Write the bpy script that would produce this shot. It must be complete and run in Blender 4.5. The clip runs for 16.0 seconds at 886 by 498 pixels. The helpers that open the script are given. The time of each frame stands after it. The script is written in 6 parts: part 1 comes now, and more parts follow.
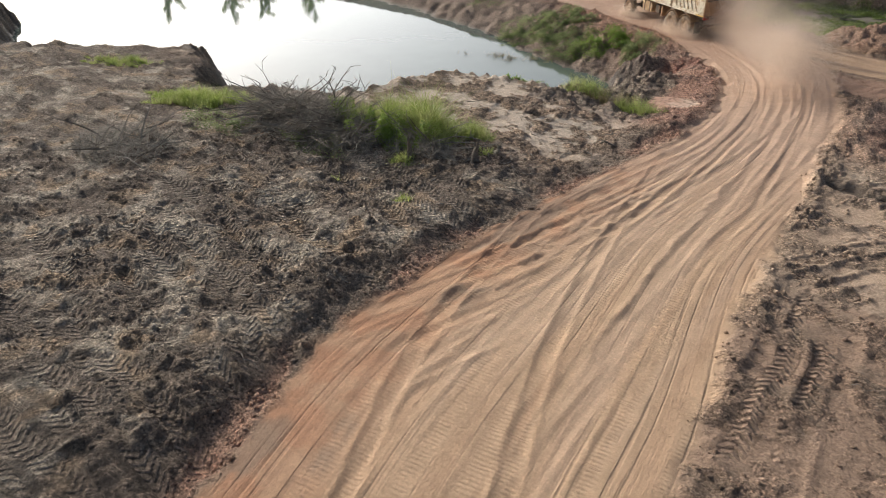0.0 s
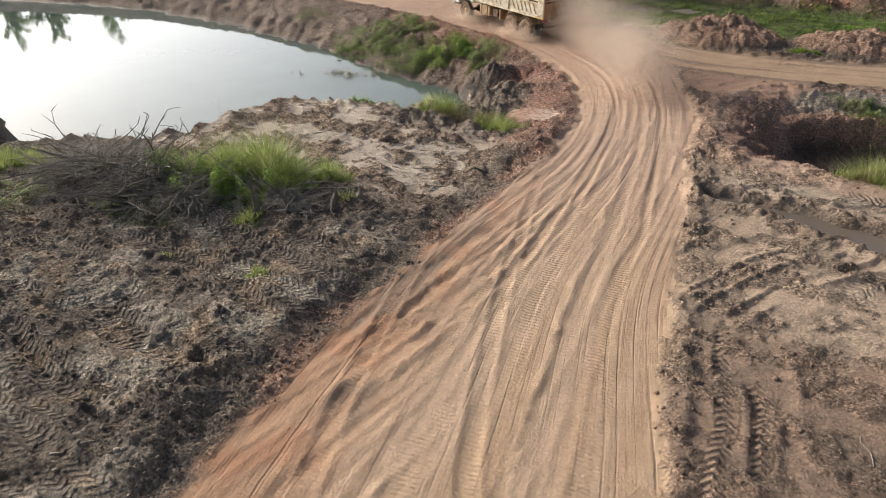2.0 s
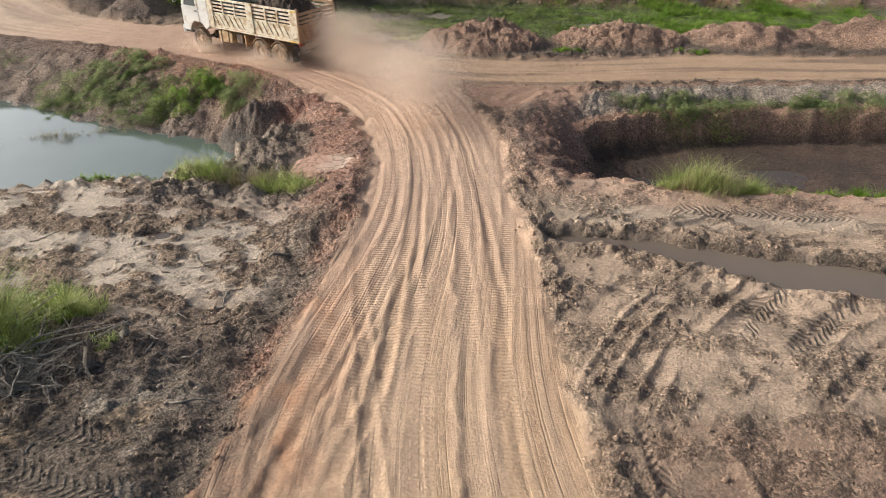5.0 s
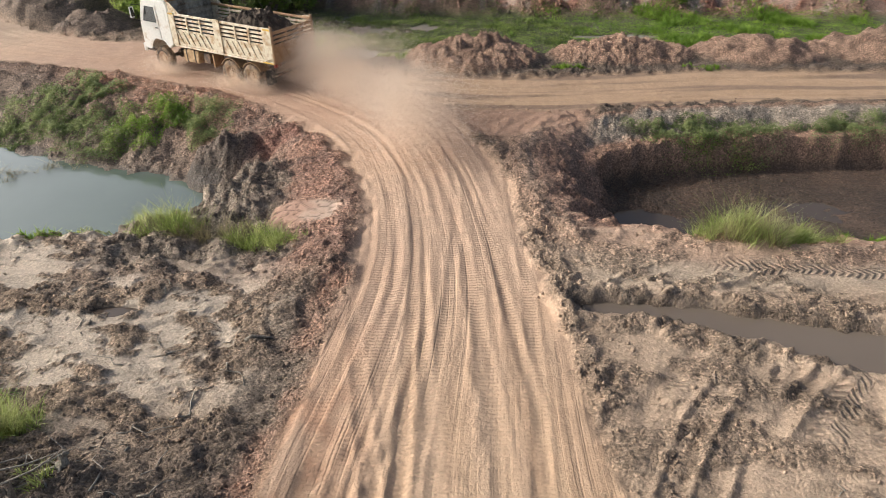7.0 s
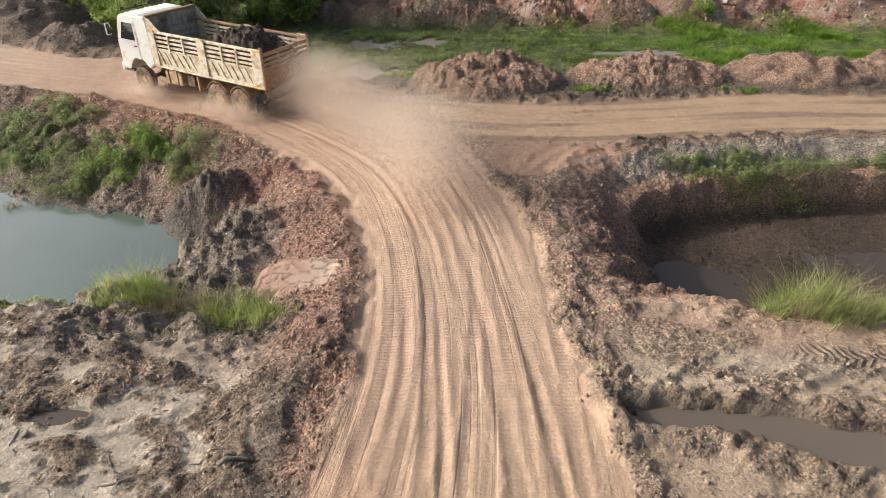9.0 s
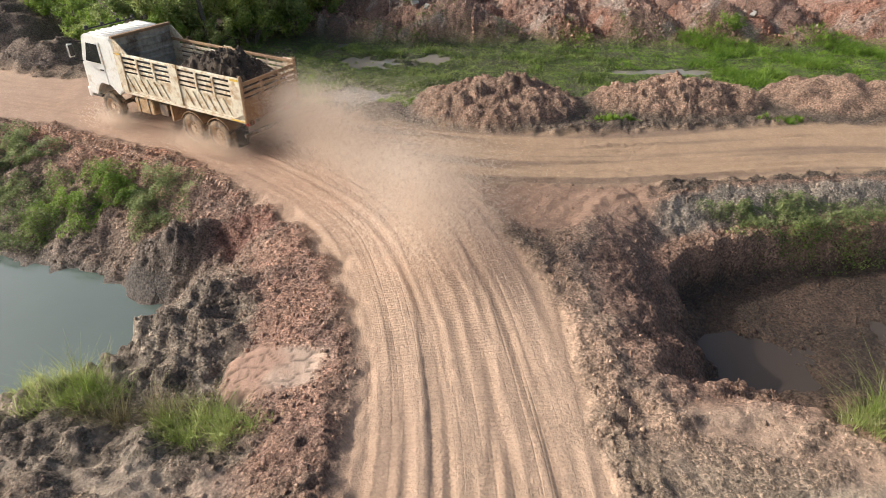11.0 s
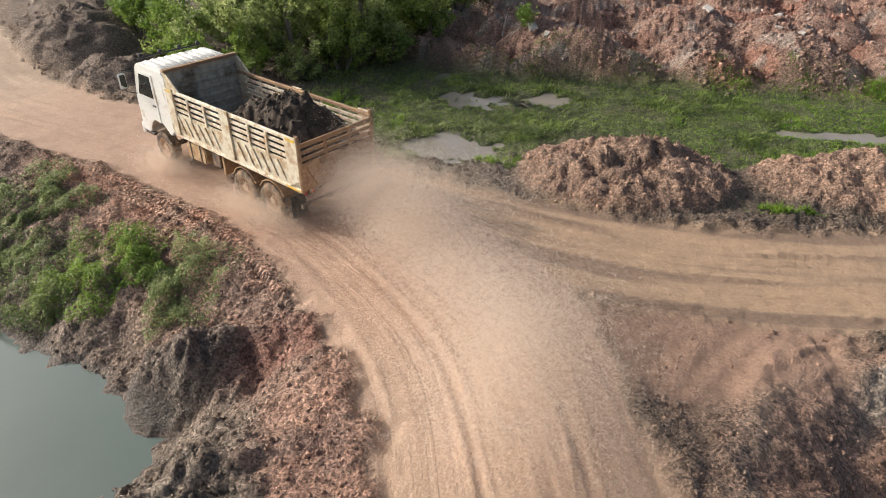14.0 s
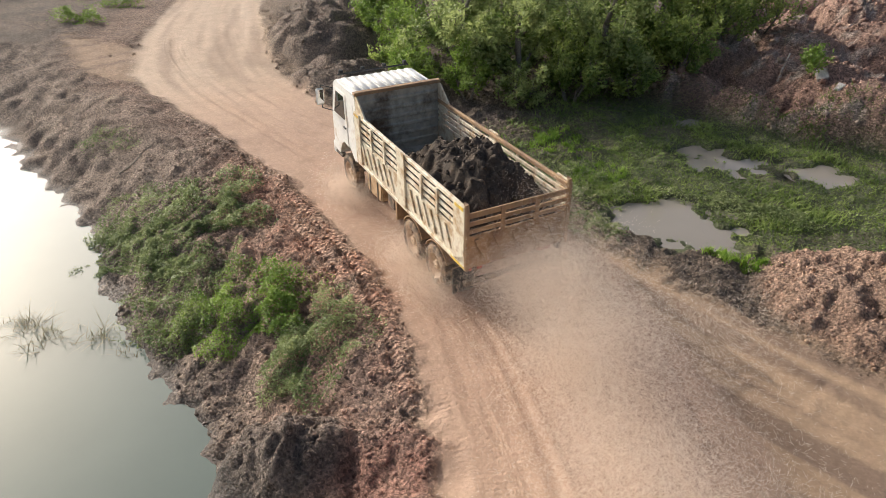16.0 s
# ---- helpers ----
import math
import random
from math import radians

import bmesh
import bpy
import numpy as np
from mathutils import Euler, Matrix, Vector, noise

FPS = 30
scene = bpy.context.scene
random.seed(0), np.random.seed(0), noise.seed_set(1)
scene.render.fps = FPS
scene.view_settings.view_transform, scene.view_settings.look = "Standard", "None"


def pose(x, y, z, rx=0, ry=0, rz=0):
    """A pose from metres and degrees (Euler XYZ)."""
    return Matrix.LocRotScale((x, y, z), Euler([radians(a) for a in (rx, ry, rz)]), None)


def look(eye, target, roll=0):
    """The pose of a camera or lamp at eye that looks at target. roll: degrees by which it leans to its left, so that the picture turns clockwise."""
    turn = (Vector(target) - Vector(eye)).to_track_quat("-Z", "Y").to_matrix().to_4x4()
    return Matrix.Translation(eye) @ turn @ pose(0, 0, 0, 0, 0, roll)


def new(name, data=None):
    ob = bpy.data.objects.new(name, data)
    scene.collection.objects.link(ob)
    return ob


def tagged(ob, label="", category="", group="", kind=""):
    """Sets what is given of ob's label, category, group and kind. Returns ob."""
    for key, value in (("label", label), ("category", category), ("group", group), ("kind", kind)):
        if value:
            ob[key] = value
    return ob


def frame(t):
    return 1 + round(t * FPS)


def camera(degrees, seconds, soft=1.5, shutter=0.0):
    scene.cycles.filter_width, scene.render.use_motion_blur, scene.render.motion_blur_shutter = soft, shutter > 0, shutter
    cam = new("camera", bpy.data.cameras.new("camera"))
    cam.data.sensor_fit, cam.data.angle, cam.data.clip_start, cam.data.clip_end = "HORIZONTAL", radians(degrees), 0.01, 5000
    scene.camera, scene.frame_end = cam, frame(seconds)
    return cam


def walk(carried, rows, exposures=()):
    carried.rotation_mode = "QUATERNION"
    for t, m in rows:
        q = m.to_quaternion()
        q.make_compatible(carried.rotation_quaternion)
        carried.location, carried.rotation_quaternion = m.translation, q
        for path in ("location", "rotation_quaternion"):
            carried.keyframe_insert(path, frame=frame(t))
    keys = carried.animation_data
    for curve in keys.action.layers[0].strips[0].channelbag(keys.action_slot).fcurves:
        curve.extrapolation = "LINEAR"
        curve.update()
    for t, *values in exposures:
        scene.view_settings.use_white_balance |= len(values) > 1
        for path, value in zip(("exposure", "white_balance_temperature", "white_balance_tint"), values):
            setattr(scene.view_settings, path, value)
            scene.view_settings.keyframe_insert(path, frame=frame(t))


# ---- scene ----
cam = camera(68.1, 16.0, soft=0.6)
METRES, EYE, TILT, LEAN, TURN = 28.3, 9.0, 0.0, 0.0, 40.0
ROWS = [
    (0.0, 0.0, 0.0, 0.0, -0.28, -32.06, 0.44),
    (0.5, -0.0037, 0.0285, -0.0007, -3.79, -32.07, 0.44),
    (1.0, -0.0057, 0.0571, -0.0013, -7.54, -32.1, 0.43),
    (1.5, -0.0061, 0.0862, -0.0023, -11.28, -32.12, 0.42),
    (2.0, -0.0053, 0.1158, -0.0033, -15.02, -32.13, 0.41),
    (2.5, -0.0042, 0.1456, -0.0041, -19.12, -32.17, 0.38),
    (3.0, -0.0026, 0.1743, -0.0049, -23.58, -32.17, 0.36),
    (3.5, 0.0008, 0.2029, -0.0055, -27.89, -32.19, 0.32),
    (4.0, 0.0061, 0.2311, -0.0061, -32.19, -32.2, 0.28),
    (6.5, 0.0576, 0.3672, -0.0091, -40.17, -32.25, 0.11),
    (7.0, 0.0719, 0.3929, -0.0096, -40.15, -32.26, 0.1),
    (7.5, 0.0861, 0.4182, -0.0102, -40.14, -32.26, 0.07),
    (8.0, 0.1013, 0.4432, -0.0108, -40.14, -32.24, 0.05),
    (8.5, 0.1183, 0.4672, -0.0115, -40.12, -32.24, 0.04),
    (9.0, 0.1366, 0.4915, -0.0122, -40.12, -32.25, 0.03),
    (11.5, 0.2292, 0.6134, -0.0161, -40.06, -32.25, -0.03),
    (12.0, 0.2496, 0.6391, -0.017, -40.07, -32.24, -0.03),
    (12.5, 0.2706, 0.6656, -0.0177, -40.05, -32.23, -0.05),
    (13.0, 0.2921, 0.693, -0.0189, -39.57, -32.2, -0.05),
    (13.5, 0.3137, 0.7215, -0.0193, -35.75, -32.23, -0.07),
    (14.0, 0.336, 0.7499, -0.0205, -30.03, -32.2, -0.02),
    (14.5, 0.3579, 0.7795, -0.0214, -24.32, -32.2, 0.02),
    (15.0, 0.379, 0.81, -0.0226, -18.63, -32.18, 0.07),
    (15.5, 0.3983, 0.8412, -0.0239, -12.98, -32.13, 0.1),
    (16.0, 0.4169, 0.8735, -0.0249, -8.04, -32.11, 0.2),
]
walk(cam, [(t, pose(0, 0, EYE, TILT, LEAN, TURN) @ pose(METRES * x, METRES * y, METRES * z, 90 + pitch, roll, yaw)) for t, x, y, z, yaw, pitch, roll in ROWS],
     exposures=[(0.0, -0.38), (3.0, -0.23), (7.0, -0.06), (12.0, 0.02), (14.5, -0.01), (16.0, 0.01)])


# ---- light ----
SUN_AZ, SUN_EL = radians(171), radians(29)      # direction towards the sun, from +x towards +y
sun_dir = Vector((math.cos(SUN_AZ) * math.cos(SUN_EL), math.sin(SUN_AZ) * math.cos(SUN_EL), math.sin(SUN_EL)))
sun = new("sun", bpy.data.lights.new("sun", "SUN"))
sun.data.energy, sun.data.angle, sun.data.color = 2.55, radians(0.8), (1.0, 0.93, 0.83)
sun.matrix_world = look(tuple(sun_dir * 60), (0, 0, 0))
world = bpy.data.worlds.new("sky")
scene.world = world
world.use_nodes = True
sky = world.node_tree.nodes.new("ShaderNodeTexSky")
sky.sky_type, sky.sun_disc = "NISHITA", False
sky.sun_elevation, sky.sun_rotation = SUN_EL, math.pi / 2 - SUN_AZ
sky.air_density, sky.dust_density, sky.ozone_density = 1.0, 6.0, 1.0
# hazy air: a broad, pale glow of the sky about the sun's side, strongest low over the horizon
wn, wl = world.node_tree.nodes, world.node_tree.links
way = wn.new("ShaderNodeTexCoord")
dot = wn.new("ShaderNodeVectorMath")
dot.operation = "DOT_PRODUCT"
dot.inputs[1].default_value = Vector((sun_dir.x, sun_dir.y, 0.18)).normalized()
wl.new(way.outputs["Generated"], dot.inputs[0])
split = wn.new("ShaderNodeSeparateXYZ")
wl.new(way.outputs["Generated"], split.inputs[0])


def sky_math(op, a, b):
    q = wn.new("ShaderNodeMath")
    q.operation = op
    for i, v in enumerate((a, b)):
        if isinstance(v, float):
            q.inputs[i].default_value = v
        else:
            wl.new(v, q.inputs[i])
    return q.outputs[0]


toward = sky_math("POWER", sky_math("MAXIMUM", dot.outputs["Value"], 0.0), 3.0)
low = sky_math("POWER", sky_math("SUBTRACT", 1.0, sky_math("ABSOLUTE", split.outputs["Z"], 0.0)), 2.0)
glow = wn.new("ShaderNodeVectorMath")
glow.operation = "SCALE"
glow.inputs[0].default_value = (57.0, 58.5, 61.0)
wl.new(sky_math("MULTIPLY", toward, low), glow.inputs["Scale"])
both = wn.new("ShaderNodeVectorMath")
both.operation = "ADD"
wl.new(sky.outputs[0], both.inputs[0])
wl.new(glow.outputs[0], both.inputs[1])
wl.new(both.outputs[0], wn["Background"].inputs[0])
world.node_tree.nodes["Background"].inputs[1].default_value = 0.115


# ---- materials ----
def surface(name, color, rough=0.7, metal=0.0, grain=30.0, vary=0.25, bump=0.0, stain=None, stain_scale=2.0, stain_amount=0.5, ior=1.45, islands=False):
    """A node material: colour varied at a large and a small scale, stains of a second colour, fine relief."""
    m = bpy.data.materials.new(name)
    m.use_nodes = True
    nt = m.node_tree
    n, l = nt.nodes, nt.links
    p = n["Principled BSDF"]
    p.inputs["Roughness"].default_value, p.inputs["Metallic"].default_value = rough, metal
    p.inputs["IOR"].default_value = ior
    co = n.new("ShaderNodeTexCoord")
    fine = n.new("ShaderNodeTexNoise")
    fine.inputs["Scale"].default_value, fine.inputs["Detail"].default_value = grain, 6
    l.new(co.outputs["Object"], fine.inputs["Vector"])
    ramp = n.new("ShaderNodeMapRange")
    ramp.inputs["To Min"].default_value, ramp.inputs["To Max"].default_value = 1 - vary, 1 + vary
    ramp.inputs["From Min"].default_value, ramp.inputs["From Max"].default_value = 0.3, 0.7
    l.new(fine.outputs["Fac"], ramp.inputs["Value"])
    base = n.new("ShaderNodeMix")
    base.data_type = "RGBA"
    base.inputs["A"].default_value, base.inputs["B"].default_value = (*color, 1), (*(stain or color), 1)
    large = n.new("ShaderNodeTexNoise")
    large.inputs["Scale"].default_value, large.inputs["Detail"].default_value, large.inputs["Roughness"].default_value = stain_scale, 8, 0.65
    l.new(co.outputs["Object"], large.inputs["Vector"])
    edge = n.new("ShaderNodeMapRange")
    edge.inputs["From Min"].default_value, edge.inputs["From Max"].default_value = 0.62 - 0.3 * stain_amount, 0.78 - 0.3 * stain_amount
    l.new(large.outputs["Fac"], edge.inputs["Value"])
    l.new(edge.outputs["Result"], base.inputs["Factor"])
    mul = n.new("ShaderNodeVectorMath")
    mul.operation = "SCALE"
    l.new(base.outputs["Result"], mul.inputs[0])
    scale = ramp.outputs["Result"]
    if islands:
        geo = n.new("ShaderNodeNewGeometry")
        isl = n.new("ShaderNodeMapRange")
        isl.inputs["To Min"].default_value, isl.inputs["To Max"].default_value = 0.6, 1.35
        l.new(geo.outputs["Random Per Island"], isl.inputs["Value"])
        both = n.new("ShaderNodeMath")
        both.operation = "MULTIPLY"
        l.new(scale, both.inputs[0])
        l.new(isl.outputs["Result"], both.inputs[1])
        scale = both.outputs[0]
    l.new(scale, mul.inputs["Scale"])
    l.new(mul.outputs[0], p.inputs["Base Color"])
    if bump:
        b = n.new("ShaderNodeBump")
        b.inputs["Strength"].default_value, b.inputs["Distance"].default_value = min(1, bump * 20), bump
        l.new(fine.outputs["Fac"], b.inputs["Height"])
        l.new(b.outputs[0], p.inputs["Normal"])
    return m


def foliage(name, color, tip, glow=0.35, rough=0.5):
    """Leaves and blades: each island its own shade between two greens, some light passing through."""
    m = bpy.data.materials.new(name)
    m.use_nodes = True
    nt = m.node_tree
    n, l = nt.nodes, nt.links
    p, out = n["Principled BSDF"], n["Material Output"]
    p.inputs["Roughness"].default_value = rough
    geo = n.new("ShaderNodeNewGeometry")
    mix = n.new("ShaderNodeMix")
    mix.data_type = "RGBA"
    mix.inputs["A"].default_value, mix.inputs["B"].default_value = (*color, 1), (*tip, 1)
    patch = n.new("ShaderNodeTexNoise")
    patch.inputs["Scale"].default_value, patch.inputs["Detail"].default_value = 1.3, 4
    l.new(geo.outputs["Position"], patch.inputs["Vector"])
    add = n.new("ShaderNodeMath")
    add.operation = "MULTIPLY_ADD"
    add.inputs[1].default_value = 0.6
    l.new(geo.outputs["Random Per Island"], add.inputs[0])
    sub = n.new("ShaderNodeMath")
    sub.operation = "MULTIPLY_ADD"
    sub.inputs[1].default_value, sub.inputs[2].default_value = 2.6, -1.1
    l.new(patch.outputs["Fac"], sub.inputs[0])
    l.new(sub.outputs[0], add.inputs[2])
    l.new(add.outputs[0], mix.inputs["Factor"])
    l.new(mix.outputs["Result"], p.inputs["Base Color"])
    tr = n.new("ShaderNodeBsdfTranslucent")
    l.new(mix.outputs["Result"], tr.inputs["Color"])
    sh = n.new("ShaderNodeMixShader")
    sh.inputs[0].default_value = glow
    l.new(p.outputs[0], sh.inputs[1])
    l.new(tr.outputs[0], sh.inputs[2])
    l.new(sh.outputs[0], out.inputs[0])
    return m


def water(name, color, rough=0.03, ripple=0.002, scale=6.0, ior=1.45):
    """Still, silty water: opaque body colour under a mirror-like face."""
    m = bpy.data.materials.new(name)
    m.use_nodes = True
    nt = m.node_tree
    n, l = nt.nodes, nt.links
    p = n["Principled BSDF"]
    p.inputs["Roughness"].default_value, p.inputs["IOR"].default_value = rough, ior
    co = n.new("ShaderNodeTexCoord")
    big = n.new("ShaderNodeTexNoise")
    big.inputs["Scale"].default_value, big.inputs["Detail"].default_value = 0.25, 5
    l.new(co.outputs["Object"], big.inputs["Vector"])
    mix = n.new("ShaderNodeMix")
    mix.data_type = "RGBA"
    mix.inputs["A"].default_value = (*[c * 0.8 for c in color], 1)
    mix.inputs["B"].default_value = (*[c * 1.2 for c in color], 1)
    l.new(big.outputs["Fac"], mix.inputs["Factor"])
    l.new(mix.outputs["Result"], p.inputs["Base Color"])
    fine = n.new("ShaderNodeTexNoise")
    fine.inputs["Scale"].default_value, fine.inputs["Detail"].default_value = scale, 3
    l.new(co.outputs["Object"], fine.inputs["Vector"])
    b = n.new("ShaderNodeBump")
    b.inputs["Strength"].default_value, b.inputs["Distance"].default_value = 0.5, ripple
    l.new(fine.outputs["Fac"], b.inputs["Height"])
    l.new(b.outputs[0], p.inputs["Normal"])
    return m


def soil_material():
    """The ground: soil colour by kind of soil (attribute), grain, pebbles and fine crumbs with painted specks of shade,
    wet places glossier.
    """
    m = bpy.data.materials.new("soil")
    m.use_nodes = True
    nt = m.node_tree
    n, l = nt.nodes, nt.links
    p = n["Principled BSDF"]
    geo = n.new("ShaderNodeNewGeometry")
    soil = n.new("ShaderNodeAttribute")
    soil.attribute_name = "soil"
    kind = n.new("ShaderNodeAttribute")
    kind.attribute_name = "kind"            # red: smooth packed, green: wet, blue: crumbly
    sep = n.new("ShaderNodeSeparateColor")
    l.new(kind.outputs["Color"], sep.inputs[0])

    def tex(scale, detail, rough):
        t = n.new("ShaderNodeTexNoise")
        t.inputs["Scale"].default_value, t.inputs["Detail"].default_value, t.inputs["Roughness"].default_value = scale, detail, rough
        l.new(geo.outputs["Position"], t.inputs["Vector"])
        return t

    def math_node(op, a, b=None, c=None):
        q = n.new("ShaderNodeMath")
        q.operation = op
        for i, v in enumerate((a, b, c)):
            if v is None:
                continue
            if isinstance(v, (int, float)):
                q.inputs[i].default_value = v
            else:
                l.new(v, q.inputs[i])
        return q.outputs[0]

    grain, crumb, blotch = tex(60, 5, 0.7), tex(18, 6, 0.75), tex(1.7, 6, 0.6)

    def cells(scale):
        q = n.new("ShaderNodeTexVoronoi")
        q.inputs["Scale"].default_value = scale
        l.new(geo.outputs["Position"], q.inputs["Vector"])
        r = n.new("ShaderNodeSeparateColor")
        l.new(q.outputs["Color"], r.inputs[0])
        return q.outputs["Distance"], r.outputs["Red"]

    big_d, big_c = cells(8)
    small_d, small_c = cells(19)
    loose = sep.outputs["Blue"]

    # streaks and tyre ripples along the packed tracks
    track = n.new("ShaderNodeAttribute")
    track.attribute_name = "track"
    tsep = n.new("ShaderNodeSeparateXYZ")
    l.new(track.outputs["Vector"], tsep.inputs[0])

    def streak(across, lengthwise, detail):
        c = n.new("ShaderNodeCombineXYZ")
        l.new(math_node("MULTIPLY", tsep.outputs["X"], across), c.inputs["X"])
        l.new(math_node("MULTIPLY", tsep.outputs["Y"], lengthwise), c.inputs["Y"])
        t = n.new("ShaderNodeTexNoise")
        t.inputs["Scale"].default_value, t.inputs["Detail"].default_value, t.inputs["Roughness"].default_value = 1.0, detail, 0.65
        l.new(c.outputs[0], t.inputs["Vector"])
        return t.outputs["Fac"]

    wide, narrow = streak(2.4, 0.06, 5), streak(13.0, 0.12, 5)
    fine_lines = n.new("ShaderNodeMapRange")
    fine_lines.interpolation_type = "SMOOTHSTEP"
    fine_lines.inputs["From Min"].default_value, fine_lines.inputs["From Max"].default_value = 0.52, 0.66
    l.new(streak(9.0, 0.07, 2), fine_lines.inputs["Value"])
    patchy = n.new("ShaderNodeMapRange")
    patchy.inputs["From Min"].default_value, patchy.inputs["From Max"].default_value = 0.38, 0.62
    l.new(streak(0.7, 0.09, 2), patchy.inputs["Value"])
    lines = math_node("MULTIPLY", math_node("MULTIPLY", fine_lines.outputs["Result"], patchy.outputs["Result"]), tsep.outputs["Z"])
    lane = track.outputs["Alpha"]
    ripple = math_node("SINE", math_node("MULTIPLY_ADD", tsep.outputs["Y"], 62.0, math_node("MULTIPLY", narrow, 4.0)))
    ripple = math_node("MULTIPLY", math_node("MULTIPLY", ripple, lane), tsep.outputs["Z"])

    # lug prints
    tread = n.new("ShaderNodeAttribute")
    tread.attribute_name = "tread"
    lsep = n.new("ShaderNodeSeparateXYZ")
    l.new(tread.outputs["Vector"], lsep.inputs[0])
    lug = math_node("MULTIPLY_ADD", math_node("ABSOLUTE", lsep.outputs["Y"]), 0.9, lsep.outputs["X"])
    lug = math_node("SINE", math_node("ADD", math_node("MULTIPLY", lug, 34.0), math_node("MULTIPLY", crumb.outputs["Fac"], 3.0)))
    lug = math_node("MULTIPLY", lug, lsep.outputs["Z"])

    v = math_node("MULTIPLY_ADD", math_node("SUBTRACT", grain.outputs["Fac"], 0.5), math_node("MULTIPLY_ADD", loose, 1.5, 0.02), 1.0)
    # specks of shade between crumbs painted into the colour, with crumb tones
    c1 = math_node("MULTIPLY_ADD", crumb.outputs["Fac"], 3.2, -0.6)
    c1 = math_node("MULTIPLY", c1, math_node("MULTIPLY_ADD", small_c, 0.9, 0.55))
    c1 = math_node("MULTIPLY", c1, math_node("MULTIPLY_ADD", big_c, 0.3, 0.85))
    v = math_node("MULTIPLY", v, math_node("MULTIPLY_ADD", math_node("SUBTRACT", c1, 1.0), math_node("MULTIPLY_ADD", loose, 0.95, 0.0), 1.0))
    v = math_node("MULTIPLY", v, math_node("MULTIPLY_ADD", blotch.outputs["Fac"], 0.5, 0.75))
    sv = math_node("MULTIPLY_ADD", math_node("SUBTRACT", math_node("MULTIPLY_ADD", narrow, 0.16, math_node("MULTIPLY", wide, 0.10)), 0.13), tsep.outputs["Z"], 1.0)
    v = math_node("MULTIPLY", v, sv)
    v = math_node("MULTIPLY", v, math_node("MULTIPLY_ADD", lines, -0.12, 1.03))
    # lug ridges lighter and grooves darker in colour, beside their relief
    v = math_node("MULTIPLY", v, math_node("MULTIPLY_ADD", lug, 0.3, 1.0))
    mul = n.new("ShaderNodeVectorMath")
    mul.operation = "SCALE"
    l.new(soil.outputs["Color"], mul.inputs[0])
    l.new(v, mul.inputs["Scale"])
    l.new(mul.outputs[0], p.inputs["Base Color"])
    l.new(math_node("MULTIPLY_ADD", sep.outputs["Green"], -0.5, 0.92), p.inputs["Roughness"])
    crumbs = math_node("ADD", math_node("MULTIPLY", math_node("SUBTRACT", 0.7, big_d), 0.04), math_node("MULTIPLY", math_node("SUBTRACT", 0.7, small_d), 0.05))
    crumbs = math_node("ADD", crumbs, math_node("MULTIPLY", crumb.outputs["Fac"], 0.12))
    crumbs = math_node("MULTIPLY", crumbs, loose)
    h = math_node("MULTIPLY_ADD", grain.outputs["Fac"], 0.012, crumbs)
    h = math_node("ADD", h, math_node("MULTIPLY", math_node("MULTIPLY_ADD", narrow, 0.016, math_node("MULTIPLY", wide, 0.010)), tsep.outputs["Z"]))
    h = math_node("MULTIPLY_ADD", ripple, 0.0045, h)
    h = math_node("MULTIPLY_ADD", lines, -0.015, h)
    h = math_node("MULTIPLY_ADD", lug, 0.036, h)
    b = n.new("ShaderNodeBump")
    b.inputs["Strength"].default_value, b.inputs["Distance"].default_value = 1.0, 1.0
    l.new(h, b.inputs["Height"])
    l.new(b.outputs[0], p.inputs["Normal"])
    return m


SOIL = soil_material()
CLOD = surface("clod", (0.20, 0.14, 0.10), 0.95, grain=40, vary=0.35, bump=0.02, islands=True)
CLOD_RED = surface("red_clod", (0.34, 0.16, 0.10), 0.95, grain=40, vary=0.35, bump=0.02, islands=True)
CLOD_TAN = surface("tan_clod", (0.42, 0.28, 0.19), 0.95, grain=40, vary=0.3, bump=0.02, islands=True)
CONCRETE = surface("rubble_concrete", (0.55, 0.52, 0.48), 0.9, grain=20, vary=0.2, bump=0.01, stain=(0.35, 0.25, 0.2))
POND = water("pond_water", (0.118, 0.155, 0.136), ior=1.62)
STRIPWATER = water("rut_water", (0.19, 0.155, 0.125), 0.05)
PUDDLE = water("puddle_water", (0.10, 0.078, 0.062), 0.05)
MARSH = water("marsh_water", (0.30, 0.27, 0.235), 0.06)
LEAF = foliage("leaf", (0.13, 0.21, 0.04), (0.48, 0.56, 0.17), 0.5)
LEAF_PALE_SUNLIT = foliage("pale_sunlit_leaf", (0.18, 0.25, 0.07), (0.52, 0.58, 0.24), 0.5)
LEAF_BRIGHT = foliage("bright_leaf", (0.15, 0.25, 0.035), (0.36, 0.48, 0.10))
CREEPER = foliage("creeper_leaf", (0.15, 0.205, 0.07), (0.43, 0.48, 0.22), 0.4)
BLADE = foliage("grass_blade", (0.26, 0.35, 0.075), (0.58, 0.61, 0.27), 0.5)
MEADOW = foliage("marsh_grass", (0.14, 0.26, 0.03), (0.36, 0.51, 0.09), 0.45)
MEADOW_DARK = foliage("dark_marsh_grass", (0.10, 0.16, 0.03), (0.31, 0.40, 0.10))
DRY = foliage("dry_blade", (0.25, 0.21, 0.10), (0.36, 0.32, 0.18), 0.2)
BARK = surface("bark", (0.20, 0.175, 0.145), 0.9, grain=25, vary=0.4, bump=0.01)
DEADWOOD = surface("dead_wood", (0.31, 0.28, 0.235), 0.9, grain=25, vary=0.35, bump=0.01)
PAINT = surface("cream_paint", (0.77, 0.70, 0.55), 0.5, grain=14, vary=0.08, stain=(0.50, 0.35, 0.20), stain_scale=3.4, stain_amount=0.55)
